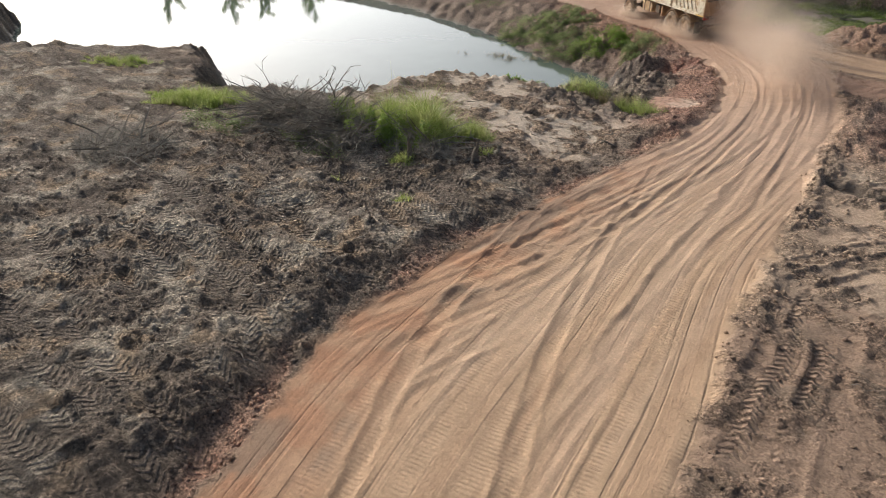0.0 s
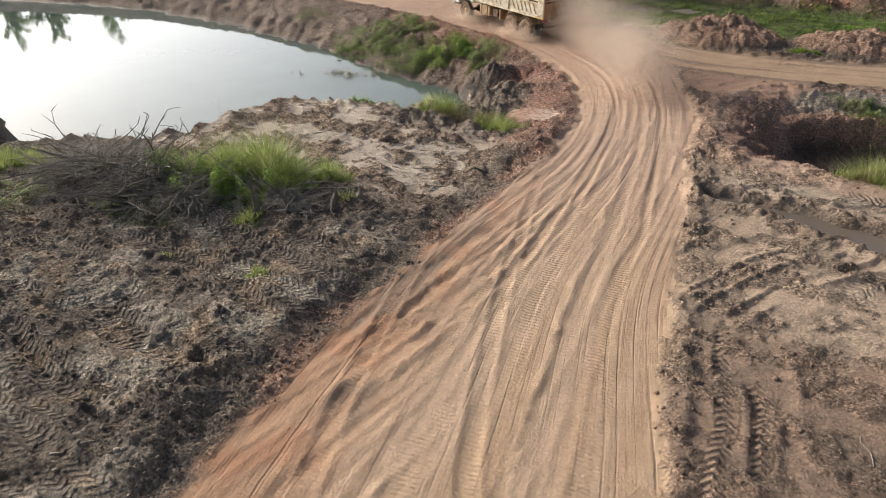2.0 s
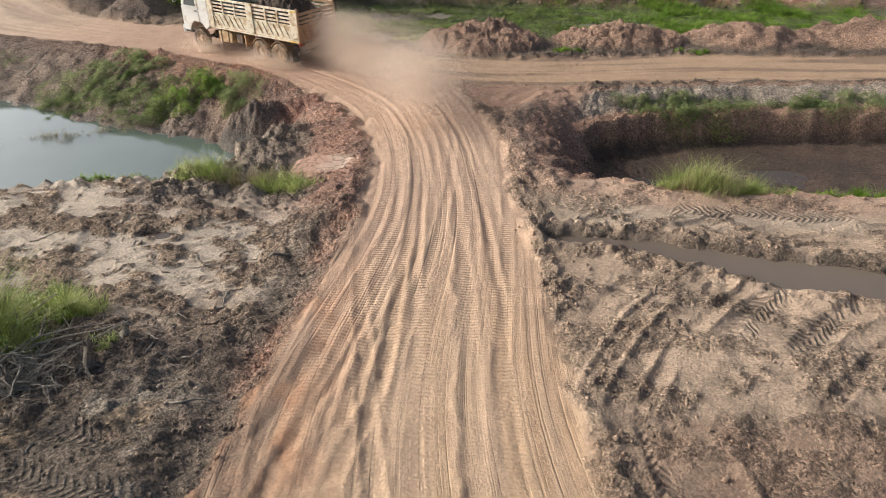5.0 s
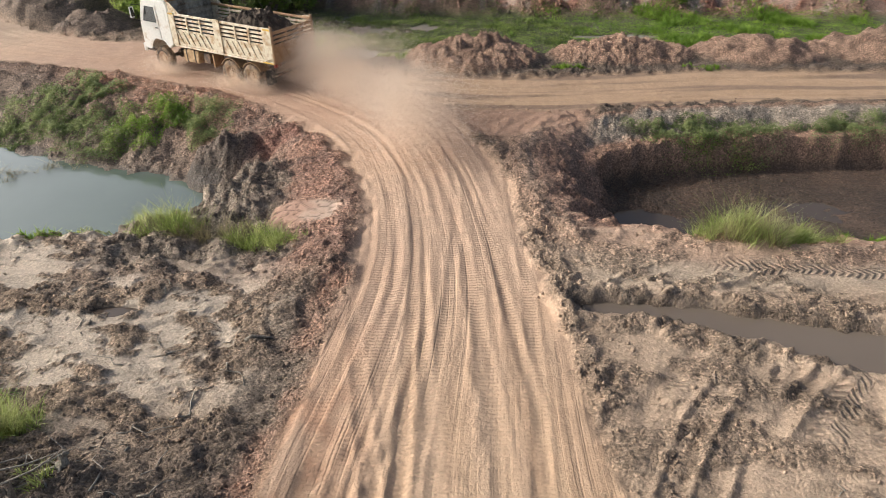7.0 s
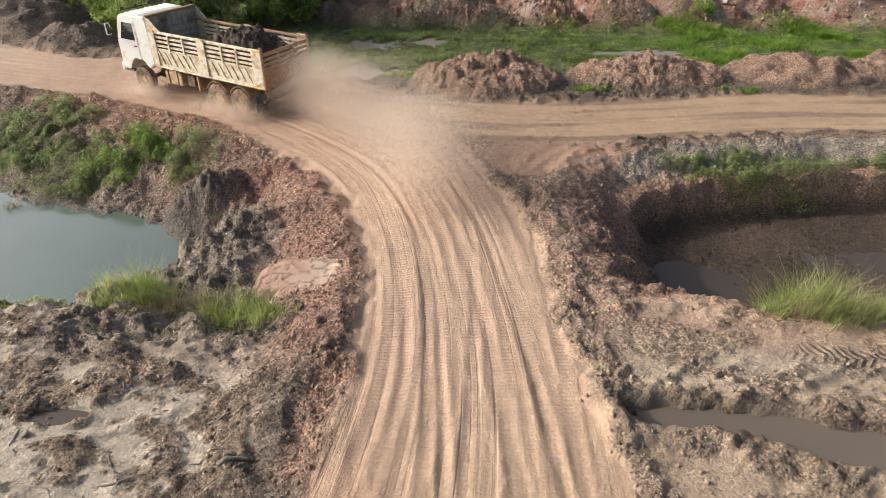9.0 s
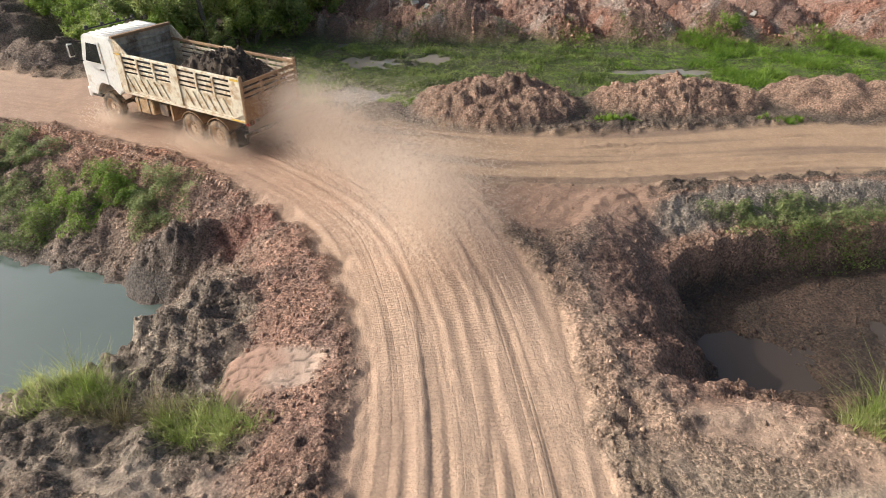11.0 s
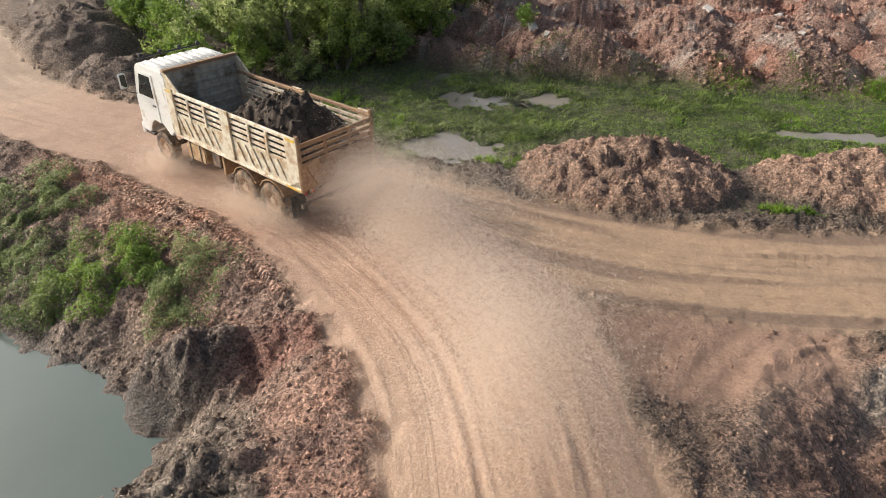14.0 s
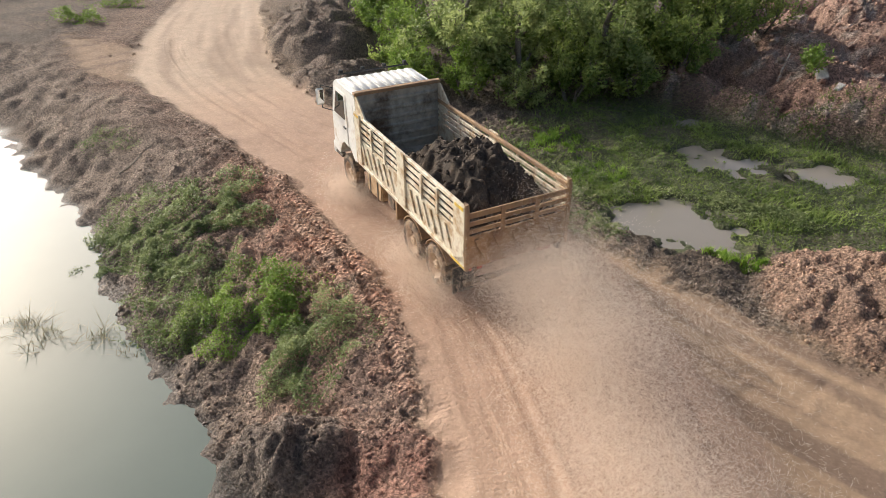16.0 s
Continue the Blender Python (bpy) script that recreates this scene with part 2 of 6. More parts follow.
CABPAINT = surface("white_cab_paint", (0.83, 0.82, 0.77), 0.35, grain=12, vary=0.06, stain=(0.55, 0.43, 0.30), stain_scale=1.6, stain_amount=0.2)
INNER = surface("worn_bed_steel", (0.46, 0.43, 0.36), 0.8, grain=6, vary=0.2, stain=(0.12, 0.085, 0.06), stain_scale=0.9, stain_amount=0.66)
RUST = surface("dusty_brown_paint", (0.42, 0.27, 0.15), 0.75, grain=12, vary=0.2, stain=(0.30, 0.19, 0.12), stain_scale=3)
STEEL = surface("chassis_steel", (0.10, 0.08, 0.065), 0.7, grain=15, vary=0.3, stain=(0.30, 0.20, 0.13), stain_scale=3)
TANK = surface("dusty_tank", (0.60, 0.45, 0.27), 0.45, 0.3, grain=10, vary=0.15, stain=(0.40, 0.25, 0.14), stain_scale=4)
RUBBER = surface("dusty_tyre", (0.10, 0.08, 0.065), 0.9, grain=30, vary=0.3, stain=(0.33, 0.23, 0.15), stain_scale=4, stain_amount=0.7)
RIM = surface("dusty_rim", (0.50, 0.37, 0.26), 0.6, grain=18, vary=0.25)
YELLOW = surface("yellow_tape", (0.78, 0.52, 0.06), 0.45, grain=20, vary=0.15, stain=(0.5, 0.34, 0.15), stain_scale=6)
RED = surface("red_lens", (0.45, 0.05, 0.03), 0.3)
BLACK = surface("black_plastic", (0.03, 0.03, 0.03), 0.45)
GLASS = surface("tinted_glass", (0.02, 0.025, 0.025), 0.04)
MIRROR = surface("mirror", (0.8, 0.8, 0.8), 0.05, 1.0, vary=0.0)
LOAD = surface("dark_earth", (0.075, 0.058, 0.045), 0.95, grain=30, vary=0.4, bump=0.03, stain=(0.16, 0.12, 0.085), stain_scale=3, stain_amount=0.4)
LOADCLOD = surface("dark_earth_clod", (0.085, 0.065, 0.05), 0.95, grain=30, vary=0.4, bump=0.03, islands=True)
DUST = foliage("dust", (0.86, 0.74, 0.62), (0.90, 0.79, 0.68), 0.5, 1.0)


# ---- the lie of the land ----
def lattice(ix, iy, seed):
    h = (ix.astype(np.int64) * 374761393 + iy.astype(np.int64) * 668265263 + seed * 1442695041) & 0x7FFFFFFF
    h = ((h ^ (h >> 13)) * 1274126177) & 0x7FFFFFFF
    return ((h ^ (h >> 16)) & 0xFFFF) / 65535.0


def vnoise(x, y, seed=0):
    """Smooth noise between -1 and 1, one cell to the metre."""
    ix, iy = np.floor(x), np.floor(y)
    fx, fy = x - ix, y - iy
    ux, uy = fx * fx * fx * (fx * (fx * 6 - 15) + 10), fy * fy * fy * (fy * (fy * 6 - 15) + 10)
    total = 0
    for dx in (0, 1):
        for dy in (0, 1):
            a = lattice(ix + dx, iy + dy, seed) * 2 * np.pi
            g = np.cos(a) * (fx - dx) + np.sin(a) * (fy - dy)
            total = total + g * (ux if dx else 1 - ux) * (uy if dy else 1 - uy)
    return total * 1.5


def fbm(x, y, size, octaves=4, seed=0, gain=0.5):
    total, amp, f = 0, 1.0, 1.0 / size
    for o in range(octaves):
        total = total + amp * vnoise(x * f + 17.3 * o, y * f - 9.1 * o, seed + o)
        amp, f = amp * gain, f * 2.03
    return total


def lumps(x, y, size, seed=0):
    """Domes of many sizes, strewn one to a cell: 0 between them, up to 1 on top."""
    x, y = x / size, y / size
    ix, iy = np.floor(x), np.floor(y)
    best = np.zeros_like(x)
    for dx in (-1, 0, 1):
        for dy in (-1, 0, 1):
            cx, cy = ix + dx, iy + dy
            px, py = cx + lattice(cx, cy, seed), cy + lattice(cx, cy, seed + 1)
            r = 0.35 + 0.55 * lattice(cx, cy, seed + 2)
            d2 = ((x - px) ** 2 + (y - py) ** 2) / r ** 2
            best = np.maximum(best, np.sqrt(np.clip(1 - d2, 0, 1)) * r)
    return best


def cracks(x, y, size, seed=0):
    """Drying cracks: 1 along the borders of irregular cells, 0 within them."""
    x, y = x / size, y / size
    ix, iy = np.floor(x), np.floor(y)
    first, second = np.full(x.shape, 9.0), np.full(x.shape, 9.0)
    for dx in (-1, 0, 1):
        for dy in (-1, 0, 1):
            cx, cy = ix + dx, iy + dy
            d = np.hypot(x - cx - lattice(cx, cy, seed), y - cy - lattice(cx, cy, seed + 1))
            second = np.minimum(second, np.maximum(first, d))
            first = np.minimum(first, d)
    return 1 - step(0.03, 0.13, second - first)


def step(e0, e1, v):
    t = np.clip((v - e0) / (e1 - e0), 0, 1)
    return t * t * (3 - 2 * t)


def along(line, x, y):
    """Distance to an open line, the place along it, and the side (left positive)."""
    best, pos, side, run = np.full(x.shape, 1e9), np.zeros(x.shape), np.zeros(x.shape), 0.0
    for (ax, ay), (bx, by) in zip(line, line[1:]):
        vx, vy = bx - ax, by - ay
        n = math.hypot(vx, vy)
        t = np.clip(((x - ax) * vx + (y - ay) * vy) / n ** 2, 0, 1)
        d = np.hypot(x - ax - t * vx, y - ay - t * vy)
        m = d < best
        best = np.where(m, d, best)
        pos = np.where(m, run + t * n, pos)
        side = np.where(m, np.sign(vx * (y - ay) - vy * (x - ax)), side)
        run += n
    return best, pos, side


def outline(poly, x, y):
    """Signed distance to a closed outline, negative inside."""
    best, inside = np.full(x.shape, 1e9), np.zeros(x.shape, bool)
    for (ax, ay), (bx, by) in zip(poly, poly[1:] + poly[:1]):
        vx, vy = bx - ax, by - ay
        t = np.clip(((x - ax) * vx + (y - ay) * vy) / (vx * vx + vy * vy), 0, 1)
        best = np.minimum(best, np.hypot(x - ax - t * vx, y - ay - t * vy))
        cross = (ay > y) != (by > y)
        inside ^= cross & (x < (bx - ax) * (y - ay) / ((by - ay) or 1e-9) + ax)
    return np.where(inside, -best, best)


def smooth(line, n=6):
    """A rounder line through the same points."""
    out = []
    pts = [Vector(p) for p in line]
    for i in range(len(pts) - 1):
        p0, p1, p2, p3 = pts[max(i - 1, 0)], pts[i], pts[i + 1], pts[min(i + 2, len(pts) - 1)]
        for k in range(n):
            t = k / n
            q = 0.5 * ((2 * p1) + (p2 - p0) * t + (2 * p0 - 5 * p1 + 4 * p2 - p3) * t * t + (3 * p1 - p0 - 3 * p2 + p3) * t ** 3)
            out.append(tuple(q))
    return out + [tuple(pts[-1])]


# centre line and half width of each track
MAIN = smooth([(-3.6, -30, 3.2), (-4.0, -6, 3.3), (-4.3, 2, 3.3), (-5.5, 8, 3.75), (-5.7, 14, 3.3), (-5.55, 20, 2.7), (-5.65, 25, 2.3), (-6.2, 29, 2.35),
               (-7.6, 32.8, 2.6), (-10.6, 36.3, 2.7), (-14.6, 39.2, 2.6), (-19.5, 41.4, 2.6), (-25, 42.8, 2.2), (-31, 45.4, 3.0), (-37, 50.6, 3.0), (-42.4, 56.6, 2.6), (-52, 68, 2.6), (-80, 95, 2.6)])
BRANCH = smooth([(-12, 38.6, 1.9), (-8, 37.4, 1.9), (-3, 36.2, 2.0), (2, 36.5, 2.1), (7, 37.1, 2.0), (14, 37.1, 1.8), (40, 38.5, 1.8), (90, 40, 1.8)], 4)
FORK = smooth([(-30, 44, 1.6), (-34, 43.8, 1.7), (-38, 44.6, 1.0), (-41, 45.2, 0.2), (-44, 45.6, -1.0)], 3)
SHORE = [(-13.7, 30.3), (-14.6, 31.1), (-16.5, 32.0), (-18.4, 32.5), (-21.4, 33.5), (-23.5, 34.5), (-25.3, 35.6), (-30.6, 36.8), (-36, 38.3), (-44, 39.2),
         (-52, 38.4), (-62, 36), (-80, 32), (-80, 17), (-60, 17.2), (-55, 18.0), (-48, 14.6), (-41, 12.8), (-38, 15), (-33.6, 20), (-30, 18.4), (-27, 16.0),
         (-24.5, 17.8), (-21.8, 20), (-21.6, 22.5), (-20.8, 24.6), (-18.8, 26.0), (-16.6, 26.3), (-15.0, 26.5), (-14.0, 27.2), (-13.4, 28.6)]
PIT = [(-2.4, 25.9), (-2.6, 28), (-2.5, 30.2), (-1.9, 31.8), (-0.6, 33.1), (2.3, 34.1), (7, 34.8), (34, 35.6), (34, 23.5), (9, 24.0), (4, 24.2), (1.5, 24.4), (-0.3, 24.9), (-1.6, 25.2)]
STRIP = smooth([(-2.4, 21.75, 0.12), (-0.6, 21.5, 0.26), (1.0, 21.0, 0.36), (2.6, 20.35, 0.55), (5, 19.8, 0.6), (9, 19.2, 0.5), (14, 18.8, 0.2)], 4)
POND_Z, PIT_Z, STRIP_Z, MARSH_Z = -1.9, -2.12, -0.36, -0.62


def road_field(line, x, y):
    flat = [p[:2] for p in line]
    d, s, side = along(flat, x, y)
    run = np.concatenate([[0], np.cumsum([math.dist(a, b) for a, b in zip(flat, flat[1:])])])
    w = np.interp(s, run, [p[2] for p in line])
    return d - w, s, d * side, w


def blob(x, y, cx, cy, rx, ry, turn=0.0):
    c, s = math.cos(radians(turn)), math.sin(radians(turn))
    u, v = (x - cx) * c + (y - cy) * s, -(x - cx) * s + (y - cy) * c
    return np.sqrt((u / rx) ** 2 + (v / ry) ** 2)


def mix(a, b, f):
    return a + (b - a) * f


def tint(col, c, f):
    return col + (np.array(c)[None, :] - col) * f[:, None]


def land(x, y):
    """Height, soil colour and kind of soil at the places x, y."""
    wob = fbm(x, y, 3.0, 3, 5)
    wob2 = fbm(x, y, 0.8, 3, 8)
    rough_big, rough_mid = fbm(x, y, 4.0, 3, 11), fbm(x, y, 1.1, 4, 21)
    fine = fbm(x, y, 0.35, 3, 31)
    clods = lumps(x, y, 0.34, 41) * 0.35 + lumps(x, y, 0.18, 51) * 0.65
    micro = fbm(x, y, 0.17, 2, 36)
    clodzone = step(-0.25, 0.35, fbm(x, y, 2.4, 3, 61))

    f1, s1, l1, w1 = road_field(MAIN, x, y)
    f2, s2, l2, w2 = road_field(BRANCH, x, y)
    f3, s3, l3, w3 = road_field(FORK, x, y)
    f1w, f2w, f3w = f1 + 0.18 * wob2 + 0.15 * wob, f2 + 0.25 * wob2, f3 + 0.3 * wob2
    road1, road2, road3 = 1 - step(-0.25, 0.2, f1w), 1 - step(-0.3, 0.3, f2w), (1 - step(-0.3, 0.4, f3w)) * 0.6
    road = np.maximum(np.maximum(road1, road2), road3)
    fr = np.minimum(np.minimum(f1w, f2w), f3w)

    shore = outline(SHORE, x, y) + 0.35 * wob2 + 0.25 * wob
    pit = outline(PIT, x, y) + (0.3 * wob2 + 0.2 * wob) * (1 - 0.65 * step(29.5, 31.5, y))
    strip, ss, sl, sw = road_field(STRIP, x, y)
    strip = strip + 0.16 * wob2

    # broad levels
    west = step(-8.5, -10.5, x)
    spit = west * step(16.5, 19.0, y) * step(29, 26, y)
    z = -0.26 + 0.1 * rough_big
    z = z - 0.3 * spit + 0.28 * west * step(17, 10, y)
    z = z + 0.15 * np.clip(0.1 * (-12 - x), 0, 1.2) * step(16, 8, y)
    lobes = fbm(x * 0.8 + 0.2 * y, y * 1.3, 1.5, 5, 231, 0.66)
    level = step(-0.08, 0.2, lobes)
    east = step(-3.5, -1.8, x) * step(26, 25, y)
    southwest = west * step(17.5, 14.5, y)
    level = np.where(x > -2.6, step(-0.35, 0.2, lobes), level)
    smoothed = level * np.clip(spit + east + 0.6 * southwest, 0, 1)
    clodzone = clodzone * (1 - smoothed)
    rough = 0.11 * rough_mid + 0.07 * fine + 0.13 * clods * clodzone + 0.045 * micro + 0.05 * lumps(x, y, 0.13, 91)
    shoulder = step(2.6, 1.2, f1w) * step(0, 1, l1) * step(23, 26, y) * step(38, 34, y)
    nearheap = step(1.15, 0.85, np.minimum(blob(x, y, -4.1, 40.9, 3.4, 2.5), np.minimum(blob(x, y, 3.0, 41.4, 3.7, 2.0), blob(x, y, 9.6, 41.6, 3.4, 2.2))))
    cutstrip = np.exp(-((f1w - 0.45) / 0.45) ** 2) * step(0, 1, l1) * step(24, 21, y)
    rough = rough * (1 - 0.6 * step(2.5, 1.2, shore) * step(29, 27, y)) * (1 - 0.75 * cutstrip) * (1 - 0.55 * nearheap) * (1 - 0.6 * step(49, 51, y)) * (1 - 0.88 * smoothed) * (1 - 0.6 * east) * (1 - 0.25 * southwest) * (1 - 0.62 * spit) * (1 - 0.55 * shoulder) * (1 - 0.5 * step(-20, -25, x) * step(33, 36, y))
    pit_side = step(1.6, 0.6, pit) * step(0.5, -0.8, x) * step(24.5, 26, y)
    rough = rough * (1 - 0.65 * pit_side)
    gravel = step(-0.1, 0.4, f1w) * step(3.2, 2.2, f1w) * step(0, 1, l1) * step(23.5, 25.5, y) * step(36.5, 34, y)
    far_rim = step(29.5, 31.5, y) * step(2.0, 1.2, np.abs(pit)) * step(-2.5, -0.5, x)
    rough = rough * (1 - 0.3 * gravel) * (1 - 0.45 * far_rim)
    z = z + rough
    ridged = np.clip(1 - 2.2 * np.abs(fbm(x * 0.55 + 0.1 * y, y * 1.25, 1.25, 3, 291)), 0, 1) ** 2
    worked = np.clip(spit + 0.4 * east + 0.5 * southwest, 0, 1)
    z = z + worked * (0.075 * ridged + 0.03 * ridged * clods + 0.045 * step(0.25, -0.25, lobes) * (0.6 + 0.8 * fine))

    swing = blob(x, y, 7.5, 11.5, 1, 1) + 0.12 * wob
    swept = east * step(14.5, 16.5, y) * step(23.5, 22.5, y) * step(-0.35, 0.25, fbm(x, y, 2.2, 2, 297))
    furrow = np.clip(1 - np.abs(vnoise(swing / 0.55, (x - y) / 6.0, 295)) * 1.9, 0, 1)
    z = z + swept * (0.10 * furrow ** 3 * (0.5 + clods) - 0.06 * step(0.15, 0.45, vnoise(swing / 0.8, (x - y) / 7.0, 296)))
    combed = east * step(15.8, 15.0, y + 0.3 * wob) * step(0.8, -0.2, x)
    z = z + combed * 0.035 * np.clip(np.sin((x + 0.12 * y + 0.1 * wob2) * 12.0), -0.3, 1) * step(-0.4, 0.2, wob2 + wob)
    # the worn bank inside the bend: gravelly slope by the road, lumpy mud towards the water
    bend = step(-0.1, 0.4, f1w) * step(0, 1, l1) * step(22.6, 24.4, y) * step(36.5, 34, y) * step(-15.5, -14, x) * step(0, 0.3, shore)
    lumpy = bend * step(1.3, 2.4, f1w + 0.4 * wob2) * step(31.8, 30.2, y + 0.3 * wob)
    hollow = np.clip(1 - 1.8 * np.abs(fbm(x, y * 1.2, 1.0, 4, 321, 0.6)), 0, 1)
    clay = (1 - step(0.7, 1.0, blob(x, y, -9.5, 26.3, 1.3, 0.8, 15) + 0.2 * wob2)) * bend
    lumpy = lumpy * (1 - clay)
    z = z + lumpy * (0.20 * lumps(x + 0.2 * wob2, y, 0.75, 323) + 0.16 * (1 - hollow) + 0.10 * rough_mid - 0.18)
    z = mix(z, -0.34 + 0.03 * wob2, clay * 0.9)
    crack = cracks(x, y, 0.36, 327) * clay
    z = z - 0.018 * crack

    brushm = np.clip(1 - blob(x, y, -18.6, 14.7, 3.6, 1.7, 8) ** 2, 0, 1)
    z = z + brushm * (0.45 + 0.2 * rough_mid)
    # heaps beside the roads and in the waste ground
    heap1 = np.clip(1 - blob(x, y, -4.1, 40.9, 3.4, 2.5) ** 2, 0, 1)
    heap2 = np.clip(1 - blob(x, y, 3.0, 41.4, 3.7, 2.0) ** 2, 0, 1)
    heap3 = np.clip(1 - blob(x, y, 9.6, 41.6, 3.4, 2.2) ** 2, 0, 1)
    heap4 = np.clip(1 - blob(x, y, 16.5, 42, 4.5, 2.4) ** 2, 0, 1)
    heaps = heap1 * 0.95 + heap2 * 0.75 + heap3 * 0.8 + heap4 * 0.8
    heapm = step(0.0, 0.25, heap1 + heap2 + heap3 + heap4)
    tipped = lumps(x + 0.35 * wob2, y + 0.25 * wob, 1.15, 331)
    z = z + heaps * (0.62 + 0.3 * rough_mid + 0.42 * tipped) + heapm * (0.14 * lumps(x, y, 0.42, 333) + 0.10 * clods + 0.05 * fine + 0.03 * micro - 0.05)
    waste = step(50.0, 51.6, y + 0.6 * wob + 0.04 * x) * step(-15.5, -12.5, x + 0.8 * wob)
    z = z + waste * (0.12 * step(51, 54, y) + 1.9 * lumps(x + 0.5 * wob, y + 0.3 * wob2, 2.9, 75) ** 1.3 - 0.25 + 0.2 * lumps(x, y, 0.9, 77) + 0.06 * clods + 0.07 * fine) * step(50.2, 52.6, y)
    dark1 = np.clip(1 - blob(x, y, -29.5, 52.0, 3.3, 5.0, 35) ** 2, 0, 1)
    dark2 = np.clip(1 - blob(x, y, -24.6, 46.9, 2.4, 1.7, 20) ** 2, 0, 1)
    dark3 = np.clip(1 - blob(x, y, -34.5, 60, 4, 6, 40) ** 2, 0, 1)
    darkheap = step(0, 0.3, dark1 + dark2 + dark3)
    z = z + (1.7 * dark1 + 0.8 * dark2 + 1.9 * dark3) * (1 + 0.3 * rough_mid)
    marsh = step(41.8, 43.4, y + 0.5 * wob) * (1 - waste) * step(-17, -13, x + wob) * (1 - heapm)
    marsh = np.maximum(marsh, (1 - step(0.75, 1.0, blob(x, y, -9.7, 43.0, 3.0, 2.2) + 0.15 * wob2)))
    z = mix(z, -0.55 + 0.07 * rough_mid + 0.04 * fine, marsh)
    pool = 1 - step(0.6, 1.0, blob(x, y, -9.9, 42.9, 2.4, 1.6) + 0.5 * wob2)
    pool = np.maximum(pool, 1 - step(0.6, 1.0, blob(x, y, -9.6, 47.8, 1.7, 1.0, 25) + 0.7 * wob2))
    pool = np.maximum(pool, 1 - step(0.6, 1.0, blob(x, y, -6.6, 48.2, 1.4, 0.7, 35) + 0.7 * wob2))
    pool = np.maximum(pool, 1 - step(0.6, 1.0, blob(x, y, 4.0, 46.2, 3.4, 0.5, 3) + 0.4 * wob2))
    pool = np.maximum(pool, 1 - step(0.6, 1.0, blob(x, y, -11.6, 51.5, 0.8, 1.9, 15) + 0.3 * wob2))
    z = z - 0.14 * pool * step(40, 41, y)

    # roads: packed, with ruts that run along them
    def ruts(s, l, seed, deep):
        l = l + 0.22 * np.sin(s * 0.23 + seed) + 0.12 * np.sin(s * 0.51)
        ridge = np.clip(1 - np.abs(vnoise(l / 0.62, s / 15.0, seed)) * 1.6, 0, 1)
        a = 0.03 * ridge ** 5 + fbm(l, s * 0.05, 0.8, 2, seed + 5) * 0.018
        b = 0.026 * np.clip(1 - np.abs(vnoise(l / 0.27, s / 12.0, seed + 7)) * 1.6, 0, 1) ** 3 + 0.02 * vnoise(l / 0.13, s / 5.0, seed + 8)
        groove = -0.035 * step(0.3, 0.5, vnoise(l / 0.42, s / 22.0, seed + 3))
        return (a + b + groove - 0.05) * deep + 0.014 * fine + 0.006 * micro
    even = l1 / w1 * 2.6
    deep1 = 0.26 + 0.8 * step(0.3, 1.5, even) * step(60, 50, s1) + 0.22 * step(40, 46, s1) * step(60, 54, s1) + 0.25 * step(0.8, 1.8, even) * step(50, 60, s1) + 0.9 * step(84, 92, s1)
    slant = (x + 5.5) - 0.22 * (y - 18) + 0.25 * np.sin(y * 0.3)
    crossing = (0.035 * (1 - np.abs(vnoise(slant / 0.5, y / 9.0, 131)) * 1.7) ** 2 + 0.02 * vnoise(slant / 0.17, y / 6.0, 132) - 0.02) * step(-0.3, 1.0, even) * step(5, 9, y) * step(24, 19, y)
    zr1 = -0.25 + 0.55 * ruts(s1, even, 101, deep1) * (1 - 0.6 * step(-0.3, 1.0, even) * step(24, 19, y)) + crossing
    # wheel tracks that wander over the road and cross one another: a groove, its squeezed-up lips, lug ripples inside
    lugs = np.zeros(x.shape)
    wander = random.Random(12)
    for k in range(64):
        mid, reach_s = wander.uniform(32, 98), wander.uniform(6, 18)
        a0, b0, c0 = wander.uniform(-2.3, 2.3), wander.gauss(0, 0.055), wander.gauss(0, 0.0022)
        deep, fresh, broad = 0.25 + 1.5 * wander.random() ** 3, wander.random() < 0.3, wander.uniform(0.09, 0.19)
        for gauge in (-0.95, 0.95):
            d = even - (a0 + gauge + b0 * (s1 - mid) + c0 * (s1 - mid) ** 2) + 0.03 * wob
            win = step(reach_s, reach_s * 0.7, np.abs(s1 - mid)) * road1
            zr1 = zr1 + deep * win * (-0.014 * np.exp(-(d / broad) ** 6) + 0.015 * np.exp(-((np.abs(d) - broad - 0.05) / 0.04) ** 2))
            lugs = np.maximum(lugs, win * fresh * step(broad + 0.03, broad - 0.04, np.abs(d)))
    # deep slewed ruts where lorries cut the inner side of the road, and a crumbling seam down its middle
    slew = (even - 1.35) + 0.085 * (y - 15.5) + 0.10 * np.sin(y * 0.8)
    torn = step(10.5, 12.5, y) * step(19.0, 16.5, y) * step(1.0, 0.6, np.abs(slew)) * road1
    zr1 = zr1 - torn * 0.04 * np.clip(np.sin(slew * 11.0 + 0.8 * wob), 0, 1) ** 2 * step(-0.5, 0.2, vnoise(slew * 1.6, y / 1.3, 191)) + torn * 0.03 * fine
    seam = np.exp(-((even + 0.62 - 0.035 * (y - 17) + 0.07 * wob2) / 0.055) ** 2) * step(9, 11, y) * step(24, 21, y) * (0.35 + 0.65 * step(-0.5, 0.3, vnoise(y / 2.3, even * 0, 193))) * road1
    zr1 = zr1 + seam * (0.015 + 0.05 * clods + 0.02 * fine)
    zr2 = -0.27 + ruts(s2, l2, 141, 0.6)
